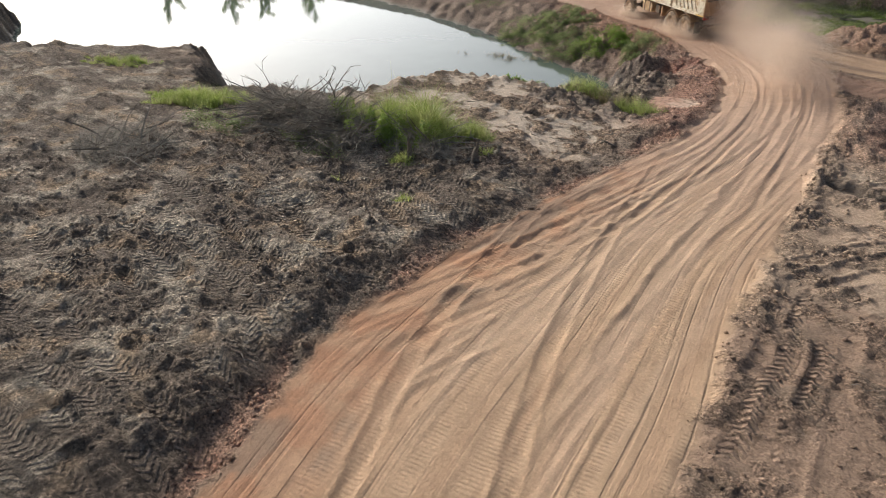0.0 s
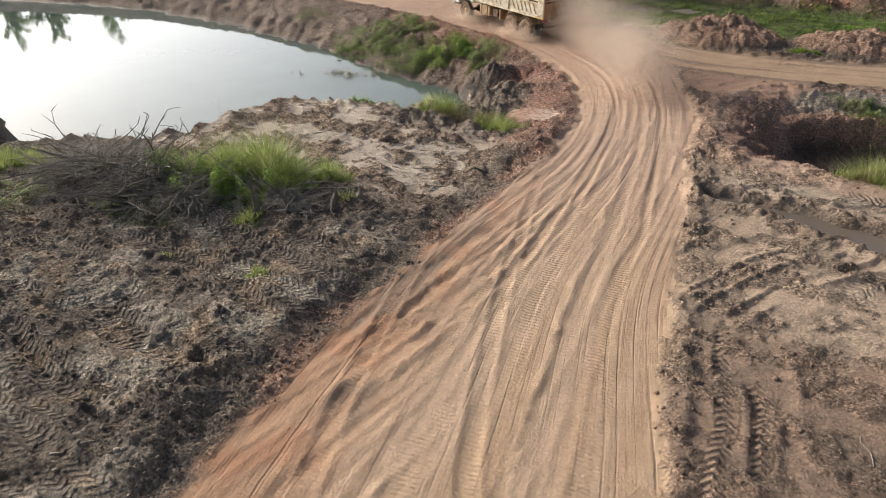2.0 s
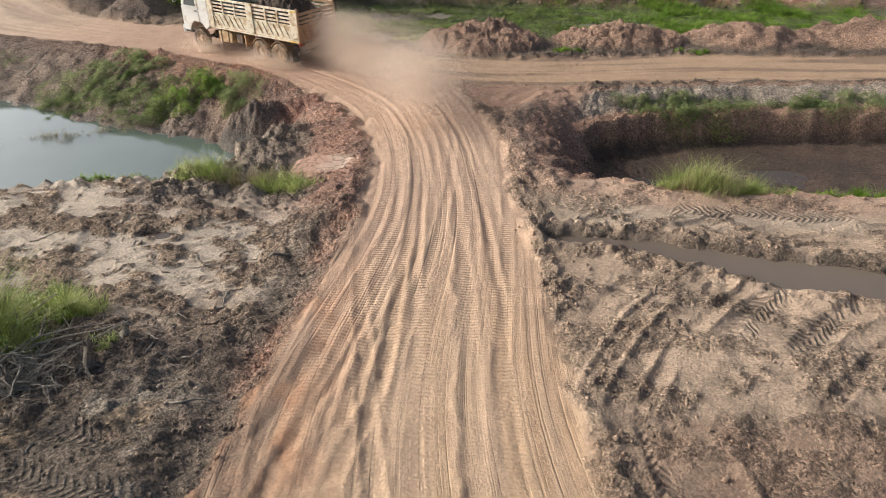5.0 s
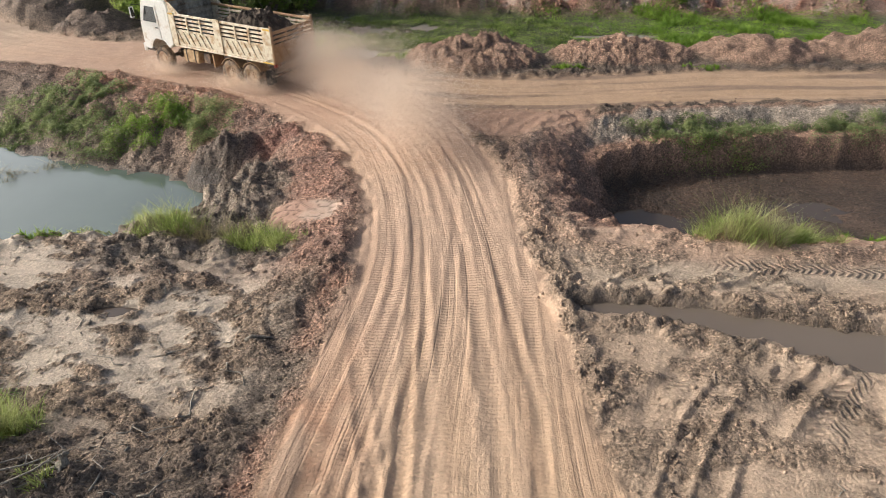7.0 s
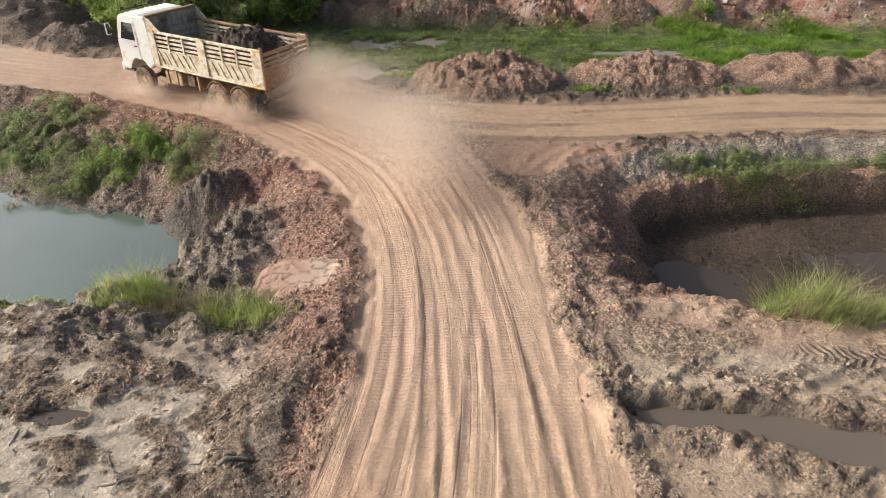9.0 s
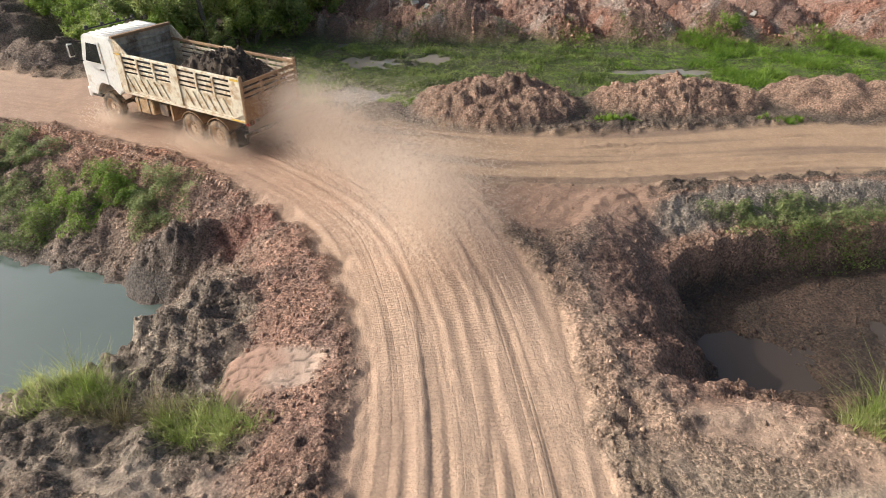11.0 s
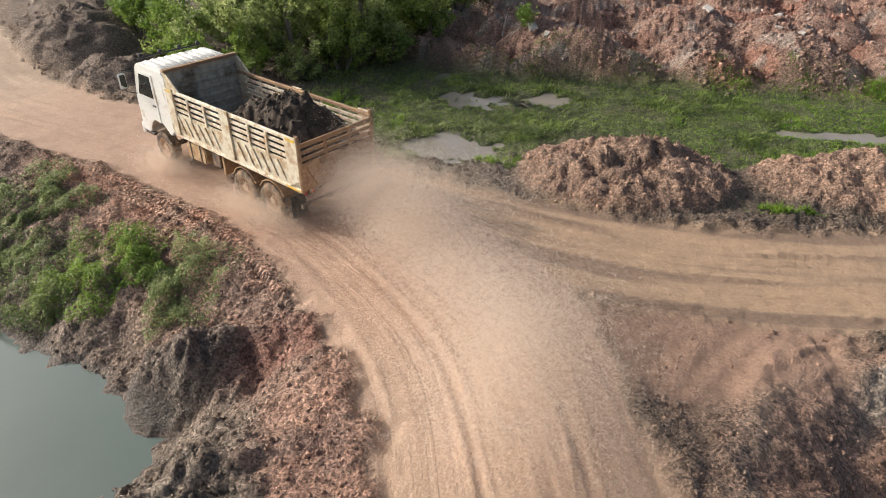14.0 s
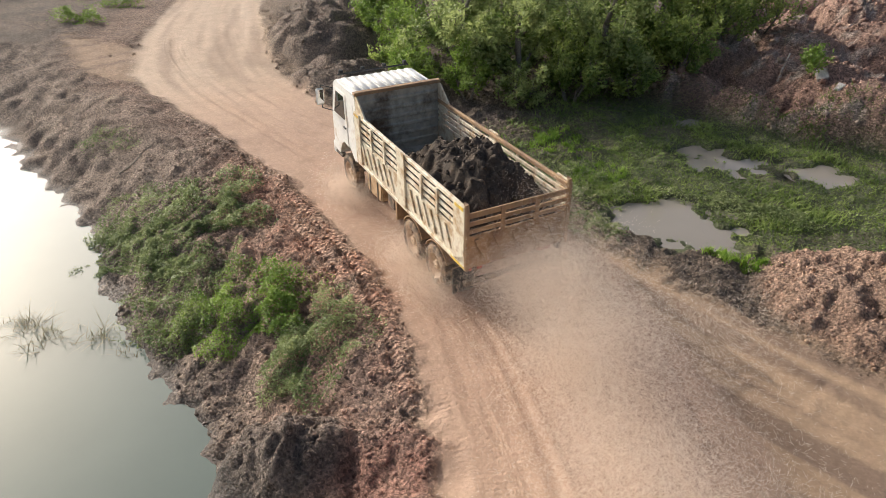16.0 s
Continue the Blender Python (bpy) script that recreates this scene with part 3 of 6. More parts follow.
    for off, tall in ((-0.5, 0.06), (0.35, 0.035), (1.15, 0.07), (-1.3, 0.05)):
        zr2 = zr2 + tall * np.exp(-((l2 - off + 0.3 * np.sin(s2 * 0.17 + off * 5) + 0.05 * wob2) / 0.11) ** 2) * step(-0.3, 0.3, vnoise(s2 / 3.5, l2 * 0 + off * 7, 145)) * (0.5 + 1.6 * clods)
    zr3 = -0.2 + ruts(s3, l3, 171, 1.2)
    bermy = np.exp(-((fr - 0.25) / 0.28) ** 2) * (0.03 + 0.06 * clods + 0.03 * rough_mid) * (1 - 0.6 * far_rim)
    z = z + bermy
    # the cut along the road's west side
    cut = np.exp(-((f1w - 0.35) / 0.5) ** 2) * step(0, 1, l1) * step(24, 21, y)
    z = z - 0.22 * cut
    z = mix(z, zr3, road3)
    z = mix(z, zr2, road2)
    z = mix(z, zr1, road1)
    # crumbled lip and a narrow gully along the road at the bend
    gully = np.exp(-((f1w + 0.28) / 0.16) ** 2) * step(0, 1, l1) * step(22, 25, y) * step(34, 31, y)
    z = z - gully * (0.03 + 0.06 * step(-0.3, 0.4, vnoise(s1 / 0.9, l1 * 0, 195)))
    scuff = (1 - step(0.6, 1.0, blob(x, y, -2.6, 33.8, 3.8, 2.6, 25) + 0.1 * wob2)) * (1 - road)
    arcs = blob(x, y, 1.5, 30.0, 1, 1)
    z = mix(z, -0.3 + 0.04 * rough_mid + 0.02 * fine + 0.03 * vnoise(arcs / 0.3, x * 0.3, 161), scuff)

    # the pond's banks
    north = step(28.0, 31.0, y + 0.15 * (x + 14))
    bank = mix(1.1, 4.2, north)
    t = np.clip(shore / bank, -1, 1)
    rise = step(0, 1, t) * 0.75 + 0.25 * np.clip(t * 3, 0, 1)
    relief = (0.10 * clods + 0.07 * rough_mid + 0.035 * fine) * np.clip(t * 5, 0, 1) * np.clip((1.15 - t) * 3, 0, 1) * (1 - road)
    z = np.where(shore < bank, mix(POND_Z + np.minimum(shore, 0) * 0.5 - 0.02, z, np.where(shore > 0, rise, 0)) + np.where(shore > 0, relief * 0.8, 0), z)
    lump = np.clip(1 - blob(x, y, -13.6, 31.6, 1.5, 1.15, 30) ** 2, 0, 1)
    z = z + lump * (0.75 + 0.25 * rough_mid + 0.2 * clods)
    crest = np.exp(-((shore - 1.2) / 0.5) ** 2) * (1 - north) * west
    z = z + crest * (0.05 + 0.14 * rough_mid)

    # the pit: steep far wall, sloping near side, wet floor
    far = step(29.5, 31.5, y)
    near = step(27.0, 25.5, y)
    wall = mix(mix(3.3, 3.0, far), 2.5, near)
    u = np.clip(-pit / wall, 0, 1)
    drop_far = 0.35 * step(0, 0.5, u) + 0.65 * step(0.62, 0.80, u)
    drop = mix(step(0, 1, u), drop_far, far)
    pr = np.where(pit < 0, 1.0, 0.0)
    floor = PIT_Z + 0.07 * rough_mid + 0.09 * clods - 0.22 * (1 - step(0.55, 1, blob(x, y, 1.2, 28.3, 1.6, 1.5) + 0.15 * wob2)) - 0.1 * (1 - step(0.6, 1, blob(x, y, 6.5, 29.4, 2.2, 0.9) + 0.2 * wob2))
    z = np.where(pit < 0, mix(z, floor, drop) + (0.05 * rough_mid * (1 - 0.3 * far) + 0.08 * clods + 0.05 * fine) * np.clip(u * 4, 0, 1) * (1 - drop), z)
    rim = np.exp(-((pit - 0.25) / 0.35) ** 2) * (1 - road1)
    kerb = np.exp(-((pit - 0.45) / 0.35) ** 2) * (1 - far * step(-2.2, -0.8, x)) * (1 - road1) * step(-1, -2, x)
    z = z + kerb * (0.12 + 0.05 * clods)
    z = z + rim * (0.03 + 0.06 * clods + 0.05 * rough_mid) * (1 - 0.6 * pit_side) * (1 - 0.8 * far_rim)
    shelf = far * pr * step(0.02, 0.12, u) * step(0.5, 0.32, u) * step(-2.5, -0.5, x)
    ledge = far * np.exp(-((pit - 0.2) / 0.3) ** 2) * step(-2.5, -0.5, x)
    z = z + np.exp(-((pit - 0.55) / 0.5) ** 2) * far * step(-2.5, -0.5, x) * (1 - road) * (0.05 + 0.07 * np.clip(vnoise(x / 1.6, pit / 0.17, 335), -0.4, 1) + 0.05 * fine)

    # the water-filled rut in the eastern mud
    z = z + np.exp(-((strip - 0.45) / 0.35) ** 2) * (0.05 + 0.14 * clods) * (1 - road) * step(15, 12, x)
    z = np.where(strip < 0.25, mix(z, STRIP_Z - 0.12, step(0.25, -0.1, strip)), z)
    # a lug track pressed along the outer edge of the bend
    dip = 1 - step(0.5, 1.0, blob(x, y, -13.1, 21.9, 0.85, 0.28, 3) + 0.15 * wob2)
    z = z - 0.22 * dip

    # ---- colours ----
    n = x.size
    col = np.tile(np.array([[0.225, 0.166, 0.126]]), (n, 1))
    big, mid = step(-0.35, 0.45, fbm(x, y, 2.6, 4, 201)), step(-0.3, 0.4, fbm(x, y, 0.9, 4, 211))
    col = tint(col, (0.165, 0.122, 0.094), 0.8 * big)
    # dry, pale crust on the flat places of the west side
    dryish = step(0.04, 0.34, fbm(x, y, 1.6, 4, 221, 0.6) - 0.6 * clods * clodzone + 0.1)
    col = tint(col, (0.43, 0.35, 0.275), 0.9 * dryish * southwest * (0.6 + 0.4 * mid))
    col = tint(col, (0.40, 0.27, 0.17), 0.65 * southwest * step(0.25, 0.5, fbm(x, y, 1.1, 4, 225)))
    col = tint(col, (0.145, 0.113, 0.088), 0.42 * (1 - dryish) * southwest * (0.4 + 0.6 * mid))
    col = col * (1 + southwest[:, None] * np.array([[0.16, 0.19, 0.19]]))
    col = tint(col, (0.40, 0.288, 0.205), spit * 0.9)
    col = tint(col, (0.22, 0.16, 0.12), spit * 0.5 * (1 - 0.7 * level) * step(0.1, 0.5, fbm(x, y, 1.4, 4, 235)))
    col = tint(col, (0.57, 0.465, 0.37), 0.9 * level * spit * step(16.8, 19.5, y + 0.8 * wob))
    col = tint(col, (0.25, 0.19, 0.145), cutstrip * 0.8)
    verge = np.exp(-((f1w - 0.5) / 0.7) ** 2) * step(0, -1, l1) * step(12, 15, y)
    # eastern mud: dried light brown in the level places, darker ridges
    ochre = east * step(13.0, 17.5, y + wob)
    col = tint(col, (0.39, 0.275, 0.195), ochre * 0.9)
    col = tint(col, (0.53, 0.385, 0.28), ochre * (0.35 + 0.6 * level))
    col = tint(col, (0.38, 0.25, 0.175), east * step(16.0, 14.5, y + wob) * 0.8)
    col = tint(col, (0.20, 0.15, 0.11), east * step(0.1, 0.5, fbm(x, y, 1.3, 4, 299)) * 0.45)
    col = tint(col, (0.50, 0.39, 0.295), east * step(21.8, 22.6, y) * step(24.8, 24.0, y) * (0.35 + 0.55 * level))
    col = tint(col, (0.44, 0.315, 0.225), verge * 0.65)
    # red earth beside the bend and under the road
    redzone = np.exp(-((f1w - 1.3) / 2.0) ** 2) * step(0, 1, l1) * step(22, 26, y)
    redzone = np.maximum(redzone, np.exp(-((f1w - 0.3) / 0.35) ** 2) * step(0, 1, l1) * 0.75 * step(-0.1, 0.4, wob))
    redzone = np.clip(redzone + 0.4 * redzone * wob2, 0, 1) * (1 - 0.75 * step(-19, -24, x))
    col = tint(col, (0.51, 0.275, 0.19), 0.95 * redzone)
    col = tint(col, (0.56, 0.37, 0.265), 0.55 * redzone * mid)
    col = tint(col, (0.46, 0.265, 0.195), bend * 0.6 * (1 - lumpy))
    col = tint(col, (0.30, 0.19, 0.15), bend * (1 - lumpy) * 0.6 * step(0.05, 0.45, fbm(x, y, 1.0, 4, 341)))
    col = tint(col, (0.29, 0.225, 0.175), lumpy * 0.9)
    col = tint(col, (0.50, 0.40, 0.31), lumpy * 0.75 * step(0.45, 0.8, hollow + 0.15 * fine))
    col = tint(col, (0.15, 0.115, 0.09), lumpy * 0.7 * step(0.1, 0.5, fbm(x, y, 0.7, 4, 343)))
    col = tint(col, (0.36, 0.13, 0.09), 0.8 * (1 - step(0.5, 1.1, blob(x, y, -11.2, 32.3, 1.5, 1.0, 30) + 0.3 * wob2)) * bend)
    col = tint(col, (0.54, 0.335, 0.245), clay * 0.9)
    col = tint(col, (0.62, 0.46, 0.36), clay * 0.8 * step(-9.6, -9.0, x + 0.4 * wob2))
    col = col * (1 - 0.55 * crack)[:, None]
    col = tint(col, (0.30, 0.24, 0.19), brushm * 0.8)
    northbank = north * step(4.6, 3.0, shore) * west * step(-10, -11.5, x + 0.3 * wob)
    col = tint(col, (0.35, 0.262, 0.205), northbank * 0.85 * (1 - 0.6 * redzone))
    col = tint(col, (0.20, 0.158, 0.13), 0.75 * step(0.05, 0.4, lump))
    # heaps, waste ground, dark spoil
    col = tint(col, (0.50, 0.315, 0.225), heapm * (0.95 - 0.2 * big))
    redwaste = step(0.05, 0.45, fbm(x, y, 3.5, 4, 241))
    col = tint(col, (0.41, 0.25, 0.19), waste * 0.95)
    col = tint(col, (0.40, 0.17, 0.11), waste * redwaste * 0.6 * step(-9, 3, x + 3 * wob))
    col = tint(col, (0.50, 0.42, 0.36), waste * step(0.25, 0.5, fbm(x, y, 1.3, 4, 251)) * 0.55)
    col = tint(col, (0.275, 0.205, 0.16), darkheap * 0.9)
    col = tint(col, (0.11, 0.13, 0.055), marsh * 0.85)
    col = tint(col, (0.15, 0.115, 0.08), marsh * 0.4 * step(0.1, 0.5, fbm(x, y, 1.8, 4, 441)))
    # pit: brown walls, dark wet floor
    col = tint(col, (0.45, 0.275, 0.195), pr * 0.9)
    col = tint(col, (0.13, 0.09, 0.065), pr * step(0.6, 0.9, drop) * (0.7 + 0.2 * big))
    col = tint(col, (0.50, 0.415, 0.335), shelf * 0.9)
    col = tint(col, (0.48, 0.315, 0.225), np.clip(1.1 * np.exp(-((pit - 0.5) / 0.8) ** 2), 0, 1) * (1 - far * step(-2.5, -1, x)) * 0.8)
    col = tint(col, (0.15, 0.112, 0.085), np.clip(ledge * 1.3, 0, 1) * 0.3)
    col = tint(col, (0.52, 0.36, 0.265), 0.8 * np.exp(-(pit / 0.7) ** 2) * step(0.5, -1.0, x))
    col = tint(col, (0.40, 0.235, 0.17), 0.75 * pit_side * step(0.9, 0.2, pit) * (1 - np.exp(-((pit - 0.3) / 0.3) ** 2)))
    col = tint(col, (0.40, 0.245, 0.172), scuff * 0.9)
    # road: pale sandy laterite, streaked along the way
    streak = fbm(even, s1 * 0.04, 0.5, 3, 261)
    rc = np.tile(np.array([[0.56, 0.378, 0.245]]), (n, 1))
    rc = tint(rc, (0.50, 0.318, 0.202), 0.5 * step(-0.1, 0.5, streak))
    rc = tint(rc, (0.60, 0.42, 0.295), step(0.1, 0.6, fbm(even, s1 * 0.05, 0.9, 2, 271)) * 0.6)
    rc = tint(rc, (0.48, 0.25, 0.145), step(0.6, 2.0, even) * step(62, 45, s1) * (0.5 + 0.4 * mid))
    rc = tint(rc, (0.26, 0.195, 0.145), step(0.15, 0.5, fbm(even, s1 * 0.25, 0.9, 4, 275)) * step(0.6, 1.6, even) * step(60, 48, s1) * 0.6)
    rc = tint(rc, (0.55, 0.375, 0.275), step(44, 55, s1) * 0.75)
    rc = tint(rc, (0.45, 0.29, 0.21), step(60, 68, s1) * step(86, 80, s1) * 0.75)
    rc = tint(rc, (0.58, 0.44, 0.325), step(84, 90, s1) * 0.7)
    rc = tint(rc, (0.36, 0.25, 0.18), step(84, 90, s1) * 0.6 * step(0.05, 0.4, fbm(even, s1 * 0.05, 0.7, 3, 285)))
    rc = tint(rc, (0.28, 0.20, 0.145), torn * 0.4 * step(-0.2, 0.4, vnoise(slew * 2.0, y / 1.5, 197)))
    rc2 = np.tile(np.array([[0.47, 0.315, 0.205]]), (n, 1))
    rc2 = tint(rc2, (0.30, 0.20, 0.14), step(0.0, 0.5, fbm(l2, s2 * 0.06, 0.7, 3, 281)))
    col = col + (rc2 - col) * np.maximum(road2, road3)[:, None]
    col = col + (rc - col) * road1[:, None]
    # soaked rims
    wet = np.maximum.reduce([step(0.5, 0.05, shore), step(0.45, 0.05, strip) * (1 - road), pool, dip, pr * step(0.8, 1.0, drop) * 0.7])
    col = col * (1 - 0.45 * wet)[:, None]
    crumbly = np.clip(1.0 - 0.85 * clay - 0.85 * road - 0.65 * smoothed * (1 - 0.8 * southwest) - 0.75 * scuff - 0.4 * marsh, 0.08, 1)
    kind = np.stack([road, np.clip(wet, 0, 1), crumbly, np.ones(n)], 1)

    # lug prints of heavy tyres: where they run, for the relief and tone of the soil
    tread = np.zeros((n, 4))
    old = random.Random(3)
    passes = []
    for k in range(22):
        ay = 1.2 + 0.62 * k + old.uniform(-0.2, 0.2)
        ax = -18.5 + old.uniform(0, 4)
        passes.append((ax, ay + old.uniform(0.2, 1.3), ax + old.uniform(4.5, 8.5), ay, old.choice((0.2, 0.24, 0.27))))
    for ax, ay, bx, by, half in tuple(passes) + ((-14.5, 3.5, -6.6, 3.3, 0.27), (-13.5, 2.5, -6.8, 2.6, 0.25), (-12.6, 1.4, -8.4, 1.6, 0.27), (-14.0, 7.1, -9.3, 5.5, 0.25), (-12.2, 7.7, -8.6, 6.1, 0.25),
                                 (-11.6, 4.5, -7.6, 4.9, 0.27), (-17.0, 7.7, -9.6, 6.3, 0.25), (-16.0, 8.6, -10.2, 7.4, 0.22), (-17.5, 5.6, -12.5, 5.0, 0.27), (-15.5, 10.4, -10.4, 9.2, 0.24), (-19.5, 9.6, -14.6, 9.4, 0.27),
                                 (-15.0, 12.6, -10.6, 11.4, 0.24), (-1.8, 18.4, 0.4, 19.7, 0.25), (0.9, 17.7, 3.0, 19.6, 0.27), (2.0, 17.4, 4.2, 18.8, 0.27), (-1.1, 9.0, -1.4, 15.0, 0.2), (-0.4, 9.0, -0.7, 14.0, 0.2), (1.0, 23.3, 6.0, 23.0, 0.22)):
        length = math.dist((ax, ay), (bx, by))
        c, s = (bx - ax) / length, (by - ay) / length
        u, v = (x - ax) * c + (y - ay) * s, -(x - ax) * s + (y - ay) * c + 0.22 * wob
        reach = step(-0.3, 0.4, u) * step(length + 0.3, length - 0.4, u) * step(half + 0.05, half - 0.07, np.abs(v)) * (1 - step(-0.5, 0.1, 0.0 - f1w)) * step(-0.6, 0.1, wob2 + 0.5 * wob)
        m = reach > 0.02
        tread[m, 0], tread[m, 1], tread[m, 2] = u[m], v[m], reach[m]
        z = z - reach * (0.03 + 0.7 * rough)
    for rim_at, lo, hi in ((0.22, 66.0, 86.0), (0.75, 70.0, 76.0)):
        v = f1 - rim_at + 0.05 * wob
        reach = step(0.24, 0.17, np.abs(v)) * step(0, 1, l1) * step(lo, lo + 1, s1) * step(hi, hi - 1, s1)
        m = reach > 0.02
        tread[m, 0], tread[m, 1], tread[m, 2] = s1[m], v[m], reach[m] * 0.8
        z = z - reach * (0.04 + 0.7 * rough)
    track_near = road * (0.55 + 0.6 * step(27, 19, y))
    track = np.stack([np.where(road1 > road2, even, l2) + 0.22 * np.sin(s1 * 0.23 + 101) + 0.12 * np.sin(s1 * 0.51), np.where(road1 > road2, s1, s2), track_near, lugs], 1)
    col = col * np.array([[0.965, 1.0, 1.01]])
    wild = heapm + redzone + 0.9 * northbank + waste + 0.8 * pr * step(0.02, 0.3, drop) + 0.8 * rim + 0.8 * np.exp(-((fr - 0.25) / 0.35) ** 2) + 0.9 * lump + 0.75 * clodzone + 0.2 + 0.6 * np.exp(-((strip - 0.45) / 0.4) ** 2) + darkheap
    wild = np.clip(wild, 0, 1.2) * (1 - 0.1 * bend * (1 - lumpy)) * (1 - 0.95 * clay) * (1 - 0.5 * east) * (1 - 0.5 * smoothed * (1 - southwest)) * (1 - 0.6 * pit_side) * (1 - road) * (1 - wet) * np.where(shore < 0.05, 0, 1) * (1 - marsh) * (1 - 0.85 * scuff)
    return z, np.clip(col, 0.02, 0.9), kind, wild, tread, track


def spaced(*runs):
    """Grid lines: (from, to, spacing) one after another."""
    out = [np.arange(a, b, d) for a, b, d in runs]
    return np.concatenate(out + [[runs[-1][1]]])


def sheet(name, xs, ys, z, material):
    """A grid mesh over the lines xs, ys with the heights z."""
    nx, ny = len(xs), len(ys)
    gx, gy = np.meshgrid(xs, ys)
    co = np.stack([gx.ravel(), gy.ravel(), z.ravel()], 1).astype(np.float32)
    i = (np.arange(ny - 1)[:, None] * nx + np.arange(nx - 1)[None, :]).ravel()
    quads = np.stack([i, i + 1, i + nx + 1, i + nx], 1).astype(np.int32)
    me = bpy.data.meshes.new(name)
    me.vertices.add(len(co))
    me.vertices.foreach_set("co", co.ravel())
    me.loops.add(quads.size)
    me.loops.foreach_set("vertex_index", quads.ravel())
    me.polygons.add(len(quads))
    me.polygons.foreach_set("loop_start", np.arange(0, quads.size, 4, dtype=np.int32))
    me.update(calc_edges=True)
    me.polygons.foreach_set("use_smooth", np.ones(len(quads), bool))
    me.materials.append(material)
    return new(name, me)


XS = spaced((-900, -120, 60), (-120, -62, 2.0), (-62, -46, 0.5), (-46, -34, 0.22), (-34, -24, 0.17), (-24, -18, 0.1), (-18, 3.6, 0.06), (3.6, 6, 0.085), (6, 14, 0.17), (14, 30, 0.5), (30, 120, 4), (120, 900, 60))
YS = spaced((-900, -60, 60), (-60, -4, 2.0), (-4, 2.4, 0.2), (2.4, 26, 0.06), (26, 36, 0.065), (36, 44, 0.09), (44, 56, 0.15), (56, 80, 0.35), (80, 120, 2.0), (120, 900, 60))
gx, gy = np.meshgrid(XS, YS)
gz, gcol, gkind, gwild, gtread, gtrack = land(gx.ravel(), gy.ravel())
edge_far = np.maximum(np.abs(gx.ravel() + 10) - 90, np.abs(gy.ravel() - 40) - 90)
GZ = np.where(edge_far > 0, -0.3, gz).reshape(gx.shape)
ground = sheet("ground", XS, YS, GZ, SOIL)
tagged(ground, "rutted bare earth with orange dirt tracks and dark churned mud", "ground", kind="structure")
for attr, values in (("soil", np.concatenate([gcol, np.ones((len(gcol), 1))], 1)), ("kind", gkind), ("tread", gtread), ("track", gtrack)):
    layer = ground.data.attributes.new(attr, "FLOAT_COLOR", "POINT")
    layer.data.foreach_set("color", values.astype(np.float32).ravel())


def ground_z(x, y):
    """Height of the ground at places x, y, between the grid lines."""
    x, y = np.asarray(x, float), np.asarray(y, float)
    i, j = np.clip(np.searchsorted(XS, x) - 1, 0, len(XS) - 2), np.clip(np.searchsorted(YS, y) - 1, 0, len(YS) - 2)
    u, v = (x - XS[i]) / (XS[i + 1] - XS[i]), (y - YS[j]) / (YS[j + 1] - YS[j])
    return (GZ[j, i] * (1 - u) + GZ[j, i + 1] * u) * (1 - v) + (GZ[j + 1, i] * (1 - u) + GZ[j + 1, i + 1] * u) * v


def pool_of(name, poly, z, material, label, category="water"):
    """A level sheet of water with the given outline; the ground closes over its rim."""
    bm = bmesh.new()
    bm.faces.new([bm.verts.new((px, py, z)) for px, py in poly])
    bmesh.ops.triangulate(bm, faces=bm.faces[:])
    me = bpy.data.meshes.new(name)
    bm.to_mesh(me)
    bm.free()
    me.materials.append(material)
    return tagged(new(name, me), label, category, kind="structure")


def ring(cx, cy, rx, ry, n=24):
    return [(cx + rx * math.cos(2 * math.pi * k / n), cy + ry * math.sin(2 * math.pi * k / n)) for k in range(n)]


pool_of("pond", [(-90, 4), (-10.2, 4), (-10.2, 41), (-90, 41)], POND_Z, POND, "still grey-green pond with silty water and sky reflections", "pond")
left_edge = [(p[0], p[1] + p[2] + 0.25) for p in STRIP]
right_edge = [(p[0], p[1] - p[2] - 0.25) for p in reversed(STRIP)]
pool_of("water_rut", left_edge + right_edge, STRIP_Z, STRIPWATER, "long brown puddle standing in a wheel rut", "puddle")
pool_of("water_pit_puddle", ring(1.2, 28.3, 1.9, 1.8), PIT_Z - 0.035, PUDDLE, "brown puddle on the muddy pit floor", "puddle")
pool_of("water_pit_pool", ring(6.5, 29.4, 2.6, 1.2), PIT_Z - 0.035, PUDDLE, "shallow brown pool on the pit floor", "puddle")
pool_of("water_small_puddle", ring(-13.1, 21.9, 1.0, 0.4), float(ground_z(-13.1, 21.9)) + 0.07, PUDDLE, "small brown puddle in the pale crust", "puddle")
for k, (cx, cy, rx, ry) in enumerate(((-9.9, 42.9, 2.6, 1.7), (-9.6, 47.8, 1.6, 1.2), (-6.6, 48.2, 1.2, 1.0), (4.0, 46.2, 3.6, 0.7), (-11.6, 51.5, 1.0, 2.0))):
    pool_of("water_marsh_pool", ring(cx, cy, rx, ry), MARSH_Z + 0.004 * k, MARSH, "shallow bright pool among marsh grass", "puddle")


# ---- builders ----
def part(name, bm, material, parent=None, label="", flat=True):
    """Links a bmesh as one mesh object, under a thing or a part."""
    bmesh.ops.recalc_face_normals(bm, faces=bm.faces[:])
    me = bpy.data.meshes.new(name)
    bm.to_mesh(me)
    bm.free()
    if not flat:
        me.polygons.foreach_set("use_smooth", np.ones(len(me.polygons), bool))
    me.materials.append(material)
    ob = new(name, me)
    ob.parent = parent
    return tagged(ob, label)


def thing(name, label, category, m=None, group="", kind=""):
    ob = new(name)
    ob.empty_display_size = 0.2
    if m is not None:
        ob.matrix_world = m
    return tagged(ob, label, category, group, kind)


